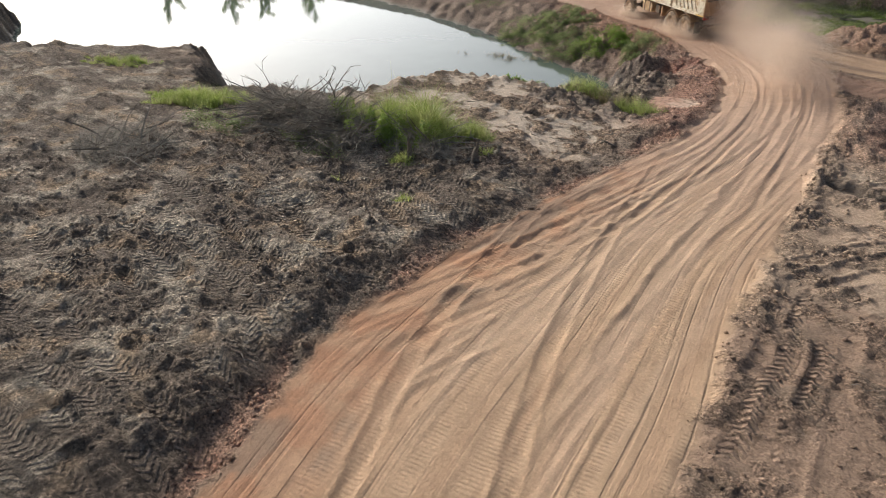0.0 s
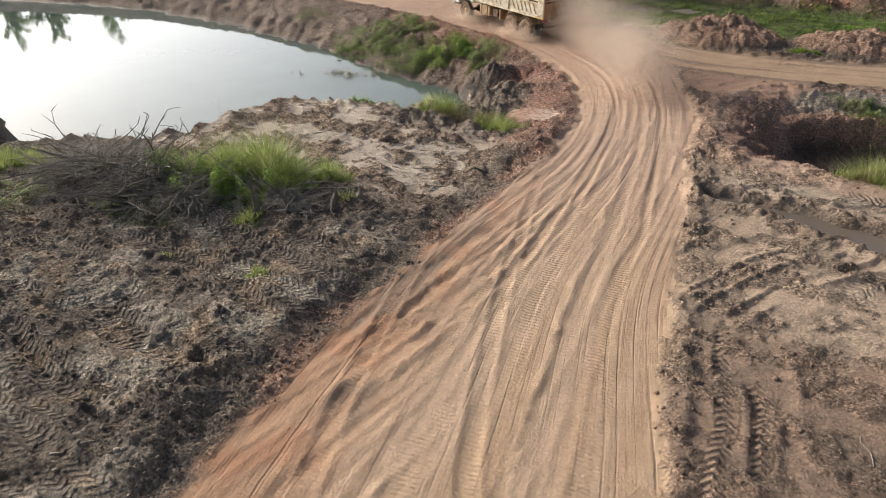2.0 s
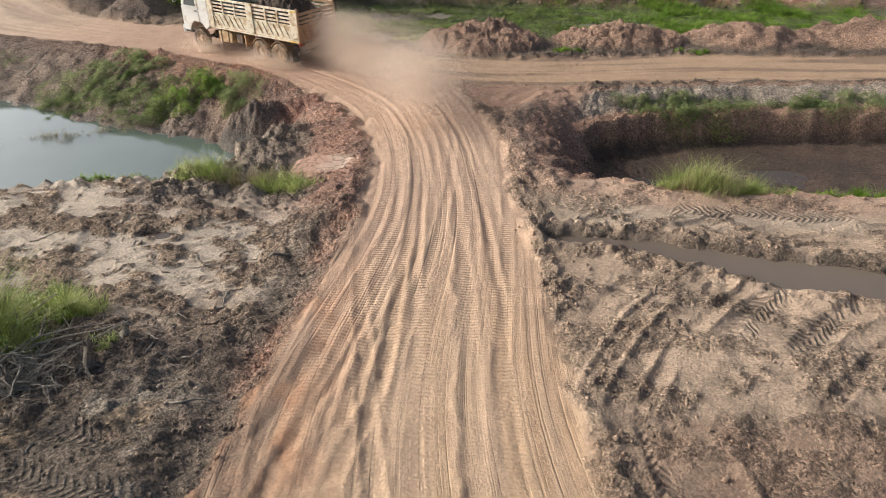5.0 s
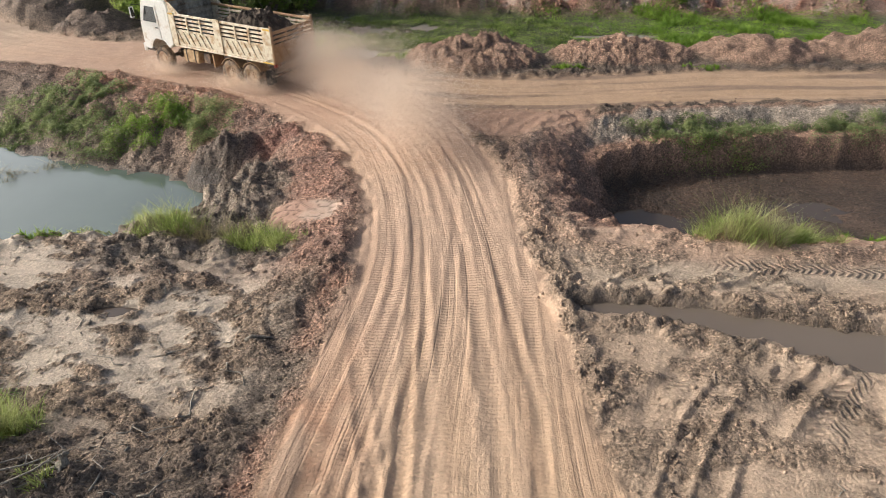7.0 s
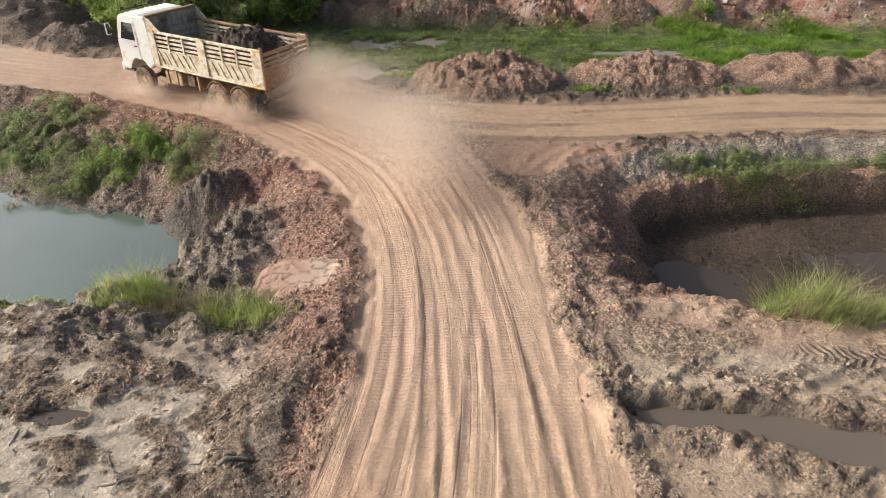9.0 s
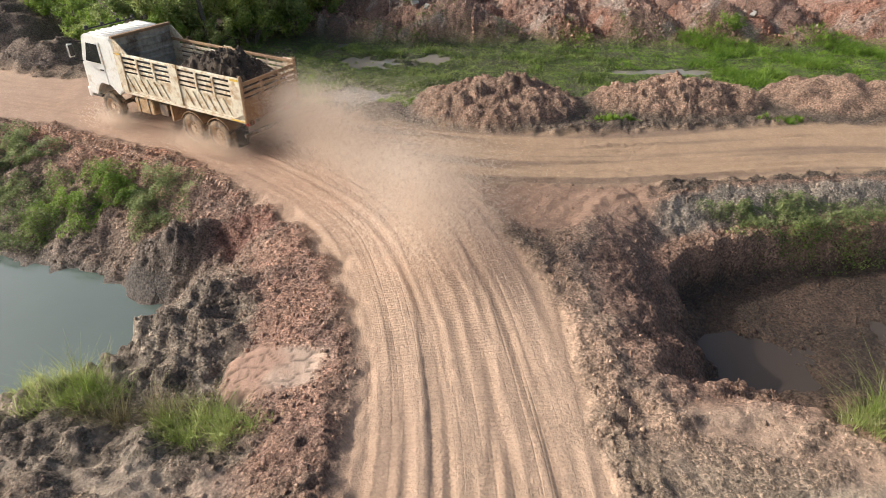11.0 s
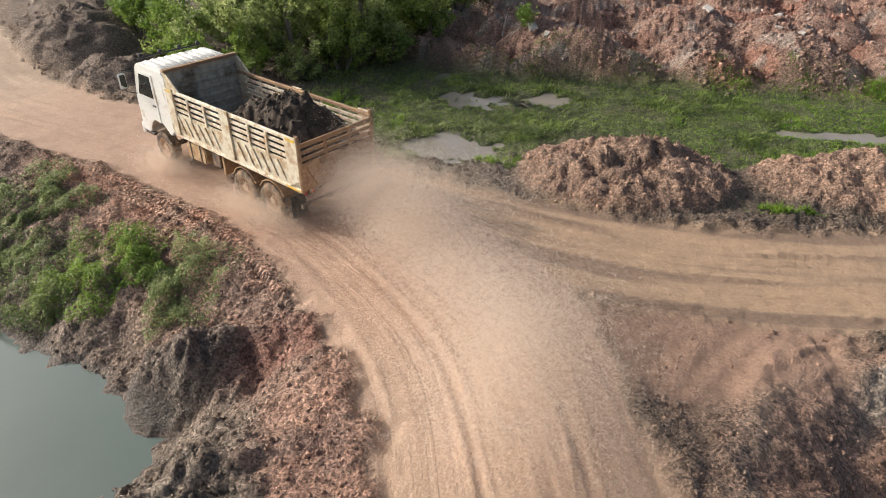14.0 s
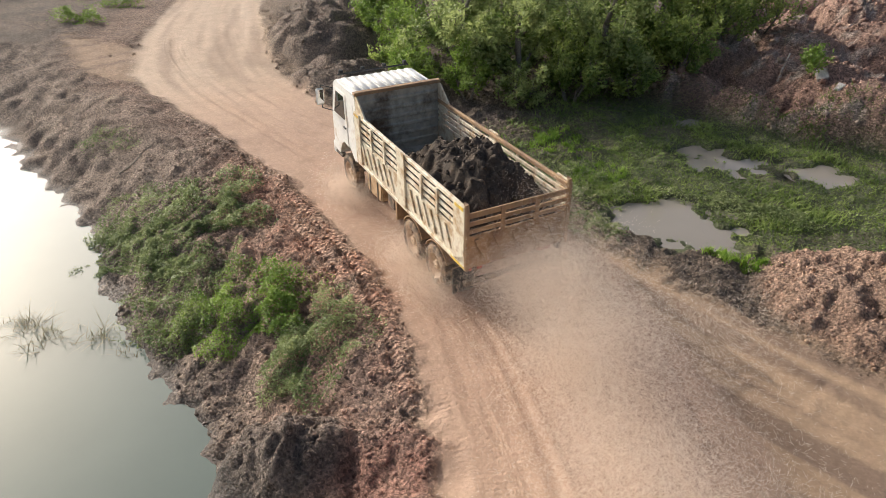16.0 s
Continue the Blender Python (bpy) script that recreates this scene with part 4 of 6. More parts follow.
def box(bm, x0, x1, y0, y1, z0, z1, bevel=0.0):
    vs = [bm.verts.new(p) for p in ((x0, y0, z0), (x1, y0, z0), (x1, y1, z0), (x0, y1, z0), (x0, y0, z1), (x1, y0, z1), (x1, y1, z1), (x0, y1, z1))]
    fs = [bm.faces.new([vs[i] for i in q]) for q in ((3, 2, 1, 0), (4, 5, 6, 7), (0, 1, 5, 4), (1, 2, 6, 5), (2, 3, 7, 6), (3, 0, 4, 7))]
    if bevel:
        bmesh.ops.bevel(bm, geom=list({e for f in fs for e in f.edges}), offset=bevel, segments=1, affect="EDGES")
    return bm


def prism(bm, profile, y0, y1, bevel=0.0):
    """A profile in x and z, drawn out from y0 to y1."""
    a, b = [bm.verts.new((x, y0, z)) for x, z in profile], [bm.verts.new((x, y1, z)) for x, z in profile]
    fs = [bm.faces.new(a), bm.faces.new(b[::-1])]
    fs += [bm.faces.new((a[i - 1], a[i], b[i], b[i - 1])) for i in range(len(a))]
    if bevel:
        bmesh.ops.bevel(bm, geom=list({e for f in fs for e in f.edges}), offset=bevel, segments=2, affect="EDGES")
    return bm


def lathe(bm, profile, n=24, axis="y"):
    """A profile of (radius, place along the axis), turned round it."""
    rows = []
    for k in range(n):
        c, s = math.cos(2 * math.pi * k / n), math.sin(2 * math.pi * k / n)
        rows.append([bm.verts.new((r * c, a, r * s) if axis == "y" else (r * c, r * s, a) if axis == "z" else (a, r * c, r * s)) for r, a in profile])
    for k in range(n):
        p, q = rows[k - 1], rows[k]
        for i in range(len(profile) - 1):
            bm.faces.new((p[i], p[i + 1], q[i + 1], q[i]))
    return bm


def tube(bm, points, radii, n=6):
    """A tapered tube through the points."""
    rows = []
    for i, p in enumerate(points):
        d = (Vector(points[min(i + 1, len(points) - 1)]) - Vector(points[max(i - 1, 0)])).normalized()
        u = d.orthogonal().normalized()
        v = d.cross(u)
        rows.append([bm.verts.new(Vector(p) + (u * math.cos(2 * math.pi * k / n) + v * math.sin(2 * math.pi * k / n)) * radii[i]) for k in range(n)])
    for a, b in zip(rows, rows[1:]):
        for k in range(n):
            bm.faces.new((a[k - 1], a[k], b[k], b[k - 1]))
    bm.faces.new(rows[0][::-1])
    bm.faces.new(rows[-1])
    return bm


def raw(name, verts, faces, material, smooth=False):
    """A mesh from arrays: faces all of one length."""
    me = bpy.data.meshes.new(name)
    verts, faces = np.asarray(verts, np.float32), np.asarray(faces, np.int32)
    k = faces.shape[1]
    me.vertices.add(len(verts))
    me.vertices.foreach_set("co", verts.ravel())
    me.loops.add(faces.size)
    me.loops.foreach_set("vertex_index", faces.ravel())
    me.polygons.add(len(faces))
    me.polygons.foreach_set("loop_start", np.arange(0, faces.size, k, dtype=np.int32))
    me.update(calc_edges=True)
    if smooth:
        me.polygons.foreach_set("use_smooth", np.ones(len(faces), bool))
    me.materials.append(material)
    return me


def spun(rng, n):
    """n random rotations."""
    q = rng.normal(size=(n, 4))
    q /= np.linalg.norm(q, axis=1)[:, None]
    w, x, y, z = q.T
    return np.stack([np.stack([1 - 2 * (y * y + z * z), 2 * (x * y - z * w), 2 * (x * z + y * w)], 1),
                     np.stack([2 * (x * y + z * w), 1 - 2 * (x * x + z * z), 2 * (y * z - x * w)], 1),
                     np.stack([2 * (x * z - y * w), 2 * (y * z + x * w), 1 - 2 * (x * x + y * y)], 1)], 1)


def clod_mesh(rng, centres, sizes, coarse=False):
    """Rough lumps: knocked-about twenty-sided (or eight-sided) solids, each its own shape."""
    bm = bmesh.new()
    bmesh.ops.create_icosphere(bm, subdivisions=1, radius=1)
    bm.verts.ensure_lookup_table()
    base = np.array([v.co[:] for v in bm.verts])
    tri = np.array([[v.index for v in f.verts] for f in bm.faces])
    bm.free()
    if coarse:
        base = np.array([(1, 0, 0), (-1, 0, 0), (0, 1, 0), (0, -1, 0), (0, 0, 1), (0, 0, -1)], float)
        tri = np.array([(0, 2, 4), (2, 1, 4), (1, 3, 4), (3, 0, 4), (2, 0, 5), (1, 2, 5), (3, 1, 5), (0, 3, 5)])
    n, k = len(centres), len(base)
    shape = base[None] * (0.5 + 0.8 * rng.random((n, k, 1))) * (sizes[:, None, None] * (0.55 + 0.8 * rng.random((n, 1, 3))))
    v = np.einsum("nij,nkj->nki", spun(rng, n), shape) + centres[:, None, :]
    f = (tri[None] + (np.arange(n) * k)[:, None, None]).reshape(-1, 3)
    return v.reshape(-1, 3), f, k


def blades(rng, x, y, z, height, width, lean=0.35, splay=None):
    """Grass blades: a bent strip of two quads tapering to a point."""
    n = len(x)
    a = rng.random(n) * 2 * np.pi
    side = np.stack([np.cos(a), np.sin(a), np.zeros(n)], 1) * (width * (0.6 + 0.8 * rng.random(n)))[:, None]
    b = a + np.pi / 2 + rng.normal(0, 0.5, n)
    out = np.stack([np.cos(b), np.sin(b), np.zeros(n)], 1) * (height * lean * rng.random(n) * 2)[:, None]
    if splay is not None:
        out[:, :2] += splay * (height * lean * 0.55)[:, None]
    up = np.stack([np.zeros(n), np.zeros(n), height], 1)
    p = np.stack([x, y, z], 1)
    v = np.stack([p - side, p + side, p + up * 0.55 + out * 0.35 - side * 0.7, p + up * 0.55 + out * 0.35 + side * 0.7, p + up * 0.95 + out], 1)
    f = np.array([[0, 1, 3], [0, 3, 2], [2, 3, 4]])
    return v.reshape(-1, 3), (f[None] + (np.arange(n) * 5)[:, None, None]).reshape(-1, 3)


def leaves(rng, p, size, flatness=0.6):
    """Leaves: folded rhombs, mostly facing up."""
    n = len(p)
    nor = rng.normal(size=(n, 3)) * (1 - flatness) + np.array([0, 0, 1]) * flatness
    nor /= np.linalg.norm(nor, axis=1)[:, None]
    t = np.cross(nor, rng.normal(size=(n, 3)))
    t /= np.linalg.norm(t, axis=1)[:, None]
    b = np.cross(nor, t)
    s = (size * (0.6 + 0.8 * rng.random(n)))[:, None]
    v = np.stack([p - t * s, p + b * s * 0.42 - nor * s * 0.12, p + t * s, p - b * s * 0.42 - nor * s * 0.12], 1)
    f = np.array([[0, 1, 2], [0, 2, 3]])
    return v.reshape(-1, 3), (f[None] + (np.arange(n) * 4)[:, None, None]).reshape(-1, 3)


def stuff(name, v, f, material, label, category):
    return tagged(new(name, raw(name, v, f, material)), label, category, kind="stuff")


# ---- the tipper truck ----
BED, HALF, TOP, HEAD = 5.85, 1.2, 2.35, 2.78     # length, half width, height of sides, height of headboard


def wheel(truck, x, y, width, outward):
    hub = bmesh.new()
    r, w = 0.31, width / 2
    lathe(hub, [(0.02, outward * (w - 0.02)), (0.10, outward * (w - 0.02)), (0.11, outward * (w - 0.07)), (0.22, outward * (w - 0.12)), (0.27, outward * (w - 0.03)), (r, outward * w), (r, -outward * w)], 20)
    for k in range(8):
        a = 2 * math.pi * k / 8
        cx, cz = 0.165 * math.cos(a), 0.165 * math.sin(a)
        box(hub, cx - 0.02, cx + 0.02, outward * (w - 0.11), outward * (w - 0.06), cz - 0.02, cz + 0.02)
    rim = part("wheel", hub, RIM, truck, "dusty brown steel wheel")
    t = bmesh.new()
    lathe(t, [(0.30, -w), (0.40, -w - 0.015), (0.475, -w + 0.01), (0.50, -w + 0.05), (0.505, 0), (0.50, w - 0.05), (0.475, w - 0.01), (0.40, w + 0.015), (0.30, w)], 32)
    for k in range(32):
        a = 2 * math.pi * k / 32
        c, s = math.cos(a), math.sin(a)
        lug = [(-0.03, -w + 0.02), (0.03, -w + 0.02), (0.03, w - 0.02), (-0.03, w - 0.02)]
        lo = [t.verts.new((0.497 * c - u * s, v, 0.497 * s + u * c)) for u, v in lug]
        hi = [t.verts.new((0.517 * c - u * s * 0.7, v, 0.517 * s + u * c * 0.7)) for u, v in lug]
        t.faces.new(hi)
        for i in range(4):
            t.faces.new((lo[i - 1], lo[i], hi[i], hi[i - 1]))
    part("tyre", t, RUBBER, rim, "dust-caked black tyre")
    rim.location = (x, y, 0.515)
    return rim


def side_wall(truck, sign):
    """One side of the bed: pressed panel with slanting ribs, slatted top rails, wide plates and a top rail."""
    y0, y1 = sign * (HALF - 0.04), sign * HALF
    lo, hi = min(y0, y1), max(y0, y1)
    bm = bmesh.new()
    box(bm, 0.12, BED, lo, hi, 1.02, 1.70, 0.008)
    wall = part("side_panel", bm, PAINT, truck, "cream-painted side panel with scuffs and rust")
    ribs = [x for x in np.arange(0.62, 2.5, 0.34)] + [x for x in np.arange(3.5, 5.3, 0.34)]
    for x in ribs:
        rb = bmesh.new()
        a, b = (hi, hi + 0.035) if sign > 0 else (lo - 0.035, lo)
        prism(rb, [(x, 1.14), (x + 0.07, 1.12), (x + 0.33, 1.60), (x + 0.26, 1.62)], a, b, 0.006)
        part("rib", rb, PAINT, wall)
    for z0, z1 in ((1.76, 1.85), (1.92, 2.01), (2.08, 2.17)):
        sl = bmesh.new()
        box(sl, 0.12, BED, lo, hi, z0, z1, 0.008)
        part("slat", sl, PAINT, truck)
    rail = bmesh.new()
    box(rail, 0.05, BED, lo - 0.02, hi + 0.02, TOP - 0.10, TOP, 0.015)
    part("top_rail", rail, RUST if sign < 0 else PAINT, truck)
    skirt = bmesh.new()
    box(skirt, 0.05, BED, lo - 0.03, hi + 0.03, 0.94, 1.03, 0.01)
    part("lower_rail", skirt, PAINT, truck)
    a, b = (hi, hi + 0.05) if sign > 0 else (lo - 0.05, lo)
    for x0, x1 in ((0.05, 0.50), (2.82, 3.22), (5.52, 5.88)):
        pl = bmesh.new()
        prism(pl, [(x0, 1.02 if x0 > 1 else 1.25), (x1, 1.02), (x1, TOP + 0.03), (x0, TOP + 0.03)], a, b, 0.008)
        part("wide_post", pl, PAINT, truck, "cream steel post plate")
    for x in (1.2, 1.95, 3.95, 4.75):
        st = bmesh.new()
        box(st, x, x + 0.09, a + 0.005, b - 0.005, 1.66, TOP - 0.09, 0.006)
        part("stake", st, PAINT, truck)
    tape = bmesh.new()
    box(tape, 0.08, 0.42, *((hi + 0.052, hi + 0.06) if sign > 0 else (lo - 0.06, lo - 0.052)), TOP - 0.08, TOP - 0.01)
    part("marker_tape", tape, YELLOW, truck, "yellow reflective tape")
    tape = bmesh.new()
    box(tape, 0.02, 0.62, *((hi + 0.032, hi + 0.04) if sign > 0 else (lo - 0.04, lo - 0.032)), 0.96, 1.01)
    part("marker_tape", tape, YELLOW, truck, "yellow reflective tape")
    tape = bmesh.new()
    box(tape, 5.55, 5.86, *((hi + 0.052, hi + 0.06) if sign > 0 else (lo - 0.06, lo - 0.052)), TOP - 0.05, TOP + 0.0)
    part("marker_tape", tape, YELLOW, truck, "yellow reflective tape")


def build_truck(m):
    truck = thing("dump_truck", "cream ten-wheel tipper truck with slatted sides, laden with earth", "truck", m)
    bm = bmesh.new()
    for s in (-1, 1):
        box(bm, 0.3, 7.6, s * 0.42 - 0.04, s * 0.42 + 0.04, 0.72, 0.96, 0.01)
    for x in (0.35, 1.4, 2.0, 2.7, 3.8, 4.9, 5.9, 7.4):
        box(bm, x, x + 0.1, -0.38, 0.38, 0.75, 0.92)
    part("chassis_frame", bm, STEEL, truck)
    for x in (1.45, 2.65, 6.9):
        ax = bmesh.new()
        lathe(ax, [(0.01, -0.95), (0.08, -0.95), (0.08, -0.3), (0.2, -0.15), (0.2, 0.15), (0.08, 0.3), (0.08, 0.95), (0.01, 0.95)], 12)
        o = part("axle", ax, STEEL, truck)
        o.location = (x, 0, 0.515)
    for s in (-1, 1):
        wheel(truck, 6.9, s * 1.0, 0.28, s)
        wheel(truck, 1.45, s * 0.92, 0.54, s)
        wheel(truck, 2.65, s * 0.92, 0.54, s)
        for x in (1.45, 2.65):
            mg = bmesh.new()
            arc = [(x + 0.60 * math.cos(a), 0.515 + 0.60 * math.sin(a)) for a in np.linspace(0.5, math.pi - 0.5, 9)]
            inner = [(x + 0.575 * math.cos(a), 0.515 + 0.575 * math.sin(a)) for a in np.linspace(math.pi - 0.5, 0.5, 9)]
            prism(mg, arc + inner, s * 0.64, s * 1.16)
            part("mudguard", mg, RUST, truck)
        fl = bmesh.new()
        box(fl, 0.62, 0.635, s * 0.92 - 0.26, s * 0.92 + 0.26, 0.25, 0.88)
        part("mudflap", fl, BLACK, truck)
        lm = bmesh.new()
        box(lm, 0.22, 0.30, s * 0.85 - 0.16, s * 0.85 + 0.16, 0.74, 0.86, 0.01)
        part("tail_light", lm, RED, truck, "dusty red tail light")
        sub = bmesh.new()
        box(sub, 0.2, 5.8, s * 0.5 - 0.07, s * 0.5 + 0.07, 0.965, 1.03)
        part("bed_runner", sub, RUST, truck)
    bar = bmesh.new()
    box(bar, 0.25, 0.35, -1.1, 1.1, 0.50, 0.62, 0.015)
    part("under_ride_bar", bar, STEEL, truck, "dusty rear guard bar")
    tk = bmesh.new()
    prism(tk, [(4.55 + 0.0, 0.55), (4.60, 0.45), (5.45, 0.45), (5.5, 0.55), (5.5, 0.92), (5.42, 1.0), (4.63, 1.0), (4.55, 0.92)], 0.62, 1.14, 0.03)
    tank = part("fuel_tank", tk, TANK, truck, "dusty tan fuel tank")
    for x in (4.75, 5.25):
        strap = bmesh.new()
        box(strap, x, x + 0.06, 0.61, 1.155, 0.44, 1.01, 0.005)
        part("strap", strap, STEEL, tank)
    bt = bmesh.new()
    box(bt, 3.95, 4.35, 0.62, 1.05, 0.5, 0.92, 0.02)
    part("battery_box", bt, STEEL, truck)
    bt = bmesh.new()
    box(bt, 3.62, 3.72, 0.55, 1.12, 0.42, 0.98, 0.01)
    part("side_bracket", bt, RUST, truck)
    bt = bmesh.new()
    lathe(bt, [(0.01, 0), (0.15, 0.0), (0.17, 0.03), (0.17, 0.9), (0.15, 0.93), (0.01, 0.93)], 14, "x")
    o = part("air_tank", bt, STEEL, truck)
    o.location = (4.0, -0.85, 0.72)
    bt = bmesh.new()
    box(bt, 4.5, 5.5, -1.12, -0.62, 0.48, 0.98, 0.03)
    part("tool_box", bt, RUST, truck)

    # the bed
    fl = bmesh.new()
    box(fl, 0.03, BED, -HALF + 0.04, HALF - 0.04, 1.03, 1.10)
    part("bed_floor", fl, INNER, truck)
    side_wall(truck, 1)
    side_wall(truck, -1)
    hb = bmesh.new()
    box(hb, BED, BED + 0.05, -HALF, HALF, 0.98, HEAD, 0.01)
    head = part("headboard", hb, INNER, truck, "scraped grey headboard stained with earth")
    for z in (1.25, 1.5, 1.75, 2.0, 2.25, 2.5):
        rb = bmesh.new()
        prism(rb, [(BED, z), (BED - 0.035, z + 0.03), (BED - 0.035, z + 0.09), (BED, z + 0.12)], -HALF + 0.06, HALF - 0.06)
        part("pressed_rib", rb, INNER, head)
    tr = bmesh.new()
    box(tr, BED - 0.06, BED + 0.10, -HALF - 0.02, HALF + 0.02, HEAD, HEAD + 0.09, 0.015)
    part("head_rail", tr, RUST, head, "tan-painted top rail")
    for s in (-1, 1):
        wg = bmesh.new()
        prism(wg, [(BED, TOP), (BED, HEAD), (BED - 0.12, HEAD), (BED - 0.62, TOP + 0.02), (BED - 0.62, TOP)], s * (HALF - 0.04), s * HALF)
        part("corner_wing", wg, PAINT, head)

    # the tailgate
    tg = bmesh.new()
    box(tg, 0.0, 0.05, -HALF + 0.05, HALF - 0.05, 0.98, 1.72, 0.008)
    gate = part("tailgate", tg, RUST, truck, "dust-covered brown tailgate")
    for y in (-0.85, -0.42, 0.0, 0.42, 0.85):
        rb = bmesh.new()
        a = [(-0.035, y + 0.10), (0.0, y + 0.10), (0.0, y + 0.20), (-0.035, y + 0.20)]
        lo = [rb.verts.new((px, py - 0.28, 1.05)) for px, py in a]
        hi = [rb.verts.new((px, py, 1.64)) for px, py in a]
        rb.faces.new(lo)
        rb.faces.new(hi[::-1])
        for i in range(4):
            rb.faces.new((lo[i - 1], lo[i], hi[i], hi[i - 1]))
        part("rib", rb, RUST, gate)
    for z0, z1 in ((1.78, 1.87), (1.95, 2.04), (2.12, 2.24)):
        sl = bmesh.new()
        box(sl, 0.0, 0.045, -HALF + 0.05, HALF - 0.05, z0, z1, 0.008)
        part("slat", sl, RUST, gate, "tan-brown slat")
    for y in (-0.45, 0.35):
        st = bmesh.new()
        box(st, -0.02, 0.0, y, y + 0.1, 1.70, 2.22, 0.005)
        part("stake", st, RUST, gate)
    for s in (-1, 1):
        ps = bmesh.new()
        tube(ps, [(0.02, s * HALF, 0.96), (0.02, s * HALF, 2.25), (0.04, s * HALF, 2.42), (0.12, s * HALF, 2.44)], [0.055, 0.055, 0.05, 0.03], 8)
        part("corner_post", ps, RUST, truck, "brown rounded corner post")
        hp = bmesh.new()
        box(hp, -0.05, 0.06, s * 1.02 - 0.04, s * 1.02 + 0.04, 0.86, 1.0, 0.01)
        part("hinge", hp, STEEL, truck)

    # the cab
    arch = [(6.9 + 0.62 * math.cos(a), 0.53 + 0.62 * math.sin(a)) for a in np.linspace(0.12, math.pi - 0.35, 10)]
    prof = [(6.0, 0.95), (6.0, 2.60), (6.12, 2.74), (7.45, 2.76), (7.66, 2.66), (7.96, 1.72), (8.0, 0.60), (7.6, 0.52)] + arch
    cb = bmesh.new()
    prism(cb, prof, -1.15, 1.15, 0.03)
    cab = part("cab", cb, CABPAINT, truck, "off-white cab with dusty paint")
    ws = bmesh.new()
    vs = [ws.verts.new(p) for p in ((7.70, -1.0, 2.58), (7.70, 1.0, 2.58), (7.955, 1.04, 1.80), (7.955, -1.04, 1.80))]
    ot = [ws.verts.new(v.co + Vector((0.025, 0, 0.01))) for v in vs]
    ws.faces.new(vs)
    ws.faces.new(ot[::-1])
    for i in range(4):
        ws.faces.new((vs[i - 1], vs[i], ot[i], ot[i - 1]))
    part("windscreen", ws, GLASS, cab, "dark windscreen")
    for s in (-1, 1):
        dr = bmesh.new()
        prism(dr, [(6.72, 1.05), (6.72, 2.55), (7.50, 2.55), (7.84, 1.72), (7.86, 1.22), (7.55, 1.16)], s * 1.15, s * 1.168, 0.004)
        door = part("cab_door", dr, CABPAINT, cab)
        wn = bmesh.new()
        prism(wn, [(6.84, 1.80), (6.84, 2.46), (7.42, 2.46), (7.68, 1.80)], s * 1.169, s * 1.176)
        part("window", wn, GLASS, door, "dark side window")
        hd = bmesh.new()
        box(hd, 6.78, 6.95, min(s * 1.168, s * 1.20), max(s * 1.168, s * 1.20), 1.55, 1.60, 0.008)
        part("door_handle", hd, BLACK, door)
        qw = bmesh.new()
        prism(qw, [(6.2, 1.95), (6.2, 2.42), (6.42, 2.42), (6.42, 1.95)], s * 1.151, s * 1.158)
        part("quarter_panel", qw, CABPAINT, cab)
        arm = bmesh.new()
        tube(arm, [(7.7, s * 1.15, 2.45), (7.95, s * 1.42, 2.5), (7.95, s * 1.45, 2.2), (7.95, s * 1.42, 1.85), (7.85, s * 1.15, 1.75)], [0.016] * 5, 6)
        am = part("mirror_arm", arm, BLACK, cab)
        mr = bmesh.new()
        box(mr, 7.90, 7.98, s * 1.47 - 0.11, s * 1.47 + 0.11, 1.95, 2.42, 0.03)
        part("mirror", mr, CABPAINT, am, "pale wing mirror")
        mg = bmesh.new()
        box(mg, 7.89, 7.897, s * 1.47 - 0.085, s * 1.47 + 0.085, 2.0, 2.38)
        part("mirror_glass", mg, MIRROR, am)
        st = bmesh.new()
        box(st, 7.35, 7.85, min(s * 1.02, s * 1.17), max(s * 1.02, s * 1.17), 0.5, 0.58, 0.01)
        part("step", st, STEEL, cab)
    for k in range(9):
        y = -0.92 + 0.23 * k
        rb = bmesh.new()
        lathe(rb, [(0.005, 0), (0.075, 0.02), (0.075, 1.2), (0.005, 1.22)], 10, "x")
        bmesh.ops.scale(rb, vec=(1, 1, 0.55), verts=rb.verts)
        o = part("roof_rib", rb, CABPAINT, cab, flat=False)
        o.location = (6.15, y, 2.765)
    vz = bmesh.new()
    tube(vz, [(7.5, -1.05, 2.86), (7.5, 1.05, 2.86)], [0.025, 0.025], 8)
    rack = part("roof_bar", vz, BLACK, cab)
    for y in (-0.95, -0.32, 0.32, 0.95):
        lp = bmesh.new()
        lathe(lp, [(0.01, 0), (0.06, 0), (0.07, 0.03), (0.055, 0.09), (0.01, 0.10)], 12, "z")
        o = part("roof_lamp", lp, BLACK, rack, "small black roof lamp")
        o.location = (7.5, y, 2.80 + 0.08)
    bp = bmesh.new()
    box(bp, 7.95, 8.12, -1.15, 1.15, 0.42, 0.78, 0.03)
    part("bumper", bp, CABPAINT, truck)
    for ob in truck.children:
        kind = ob.name.split(".")[0]
        if kind in ("fuel_tank", "battery_box", "side_bracket", "air_tank", "tool_box", "under_ride_bar"):
            ob.location.z += 0.14
        elif kind not in ("wheel", "axle", "mudguard", "mudflap"):
            ob.location.z += LIFT
    return truck


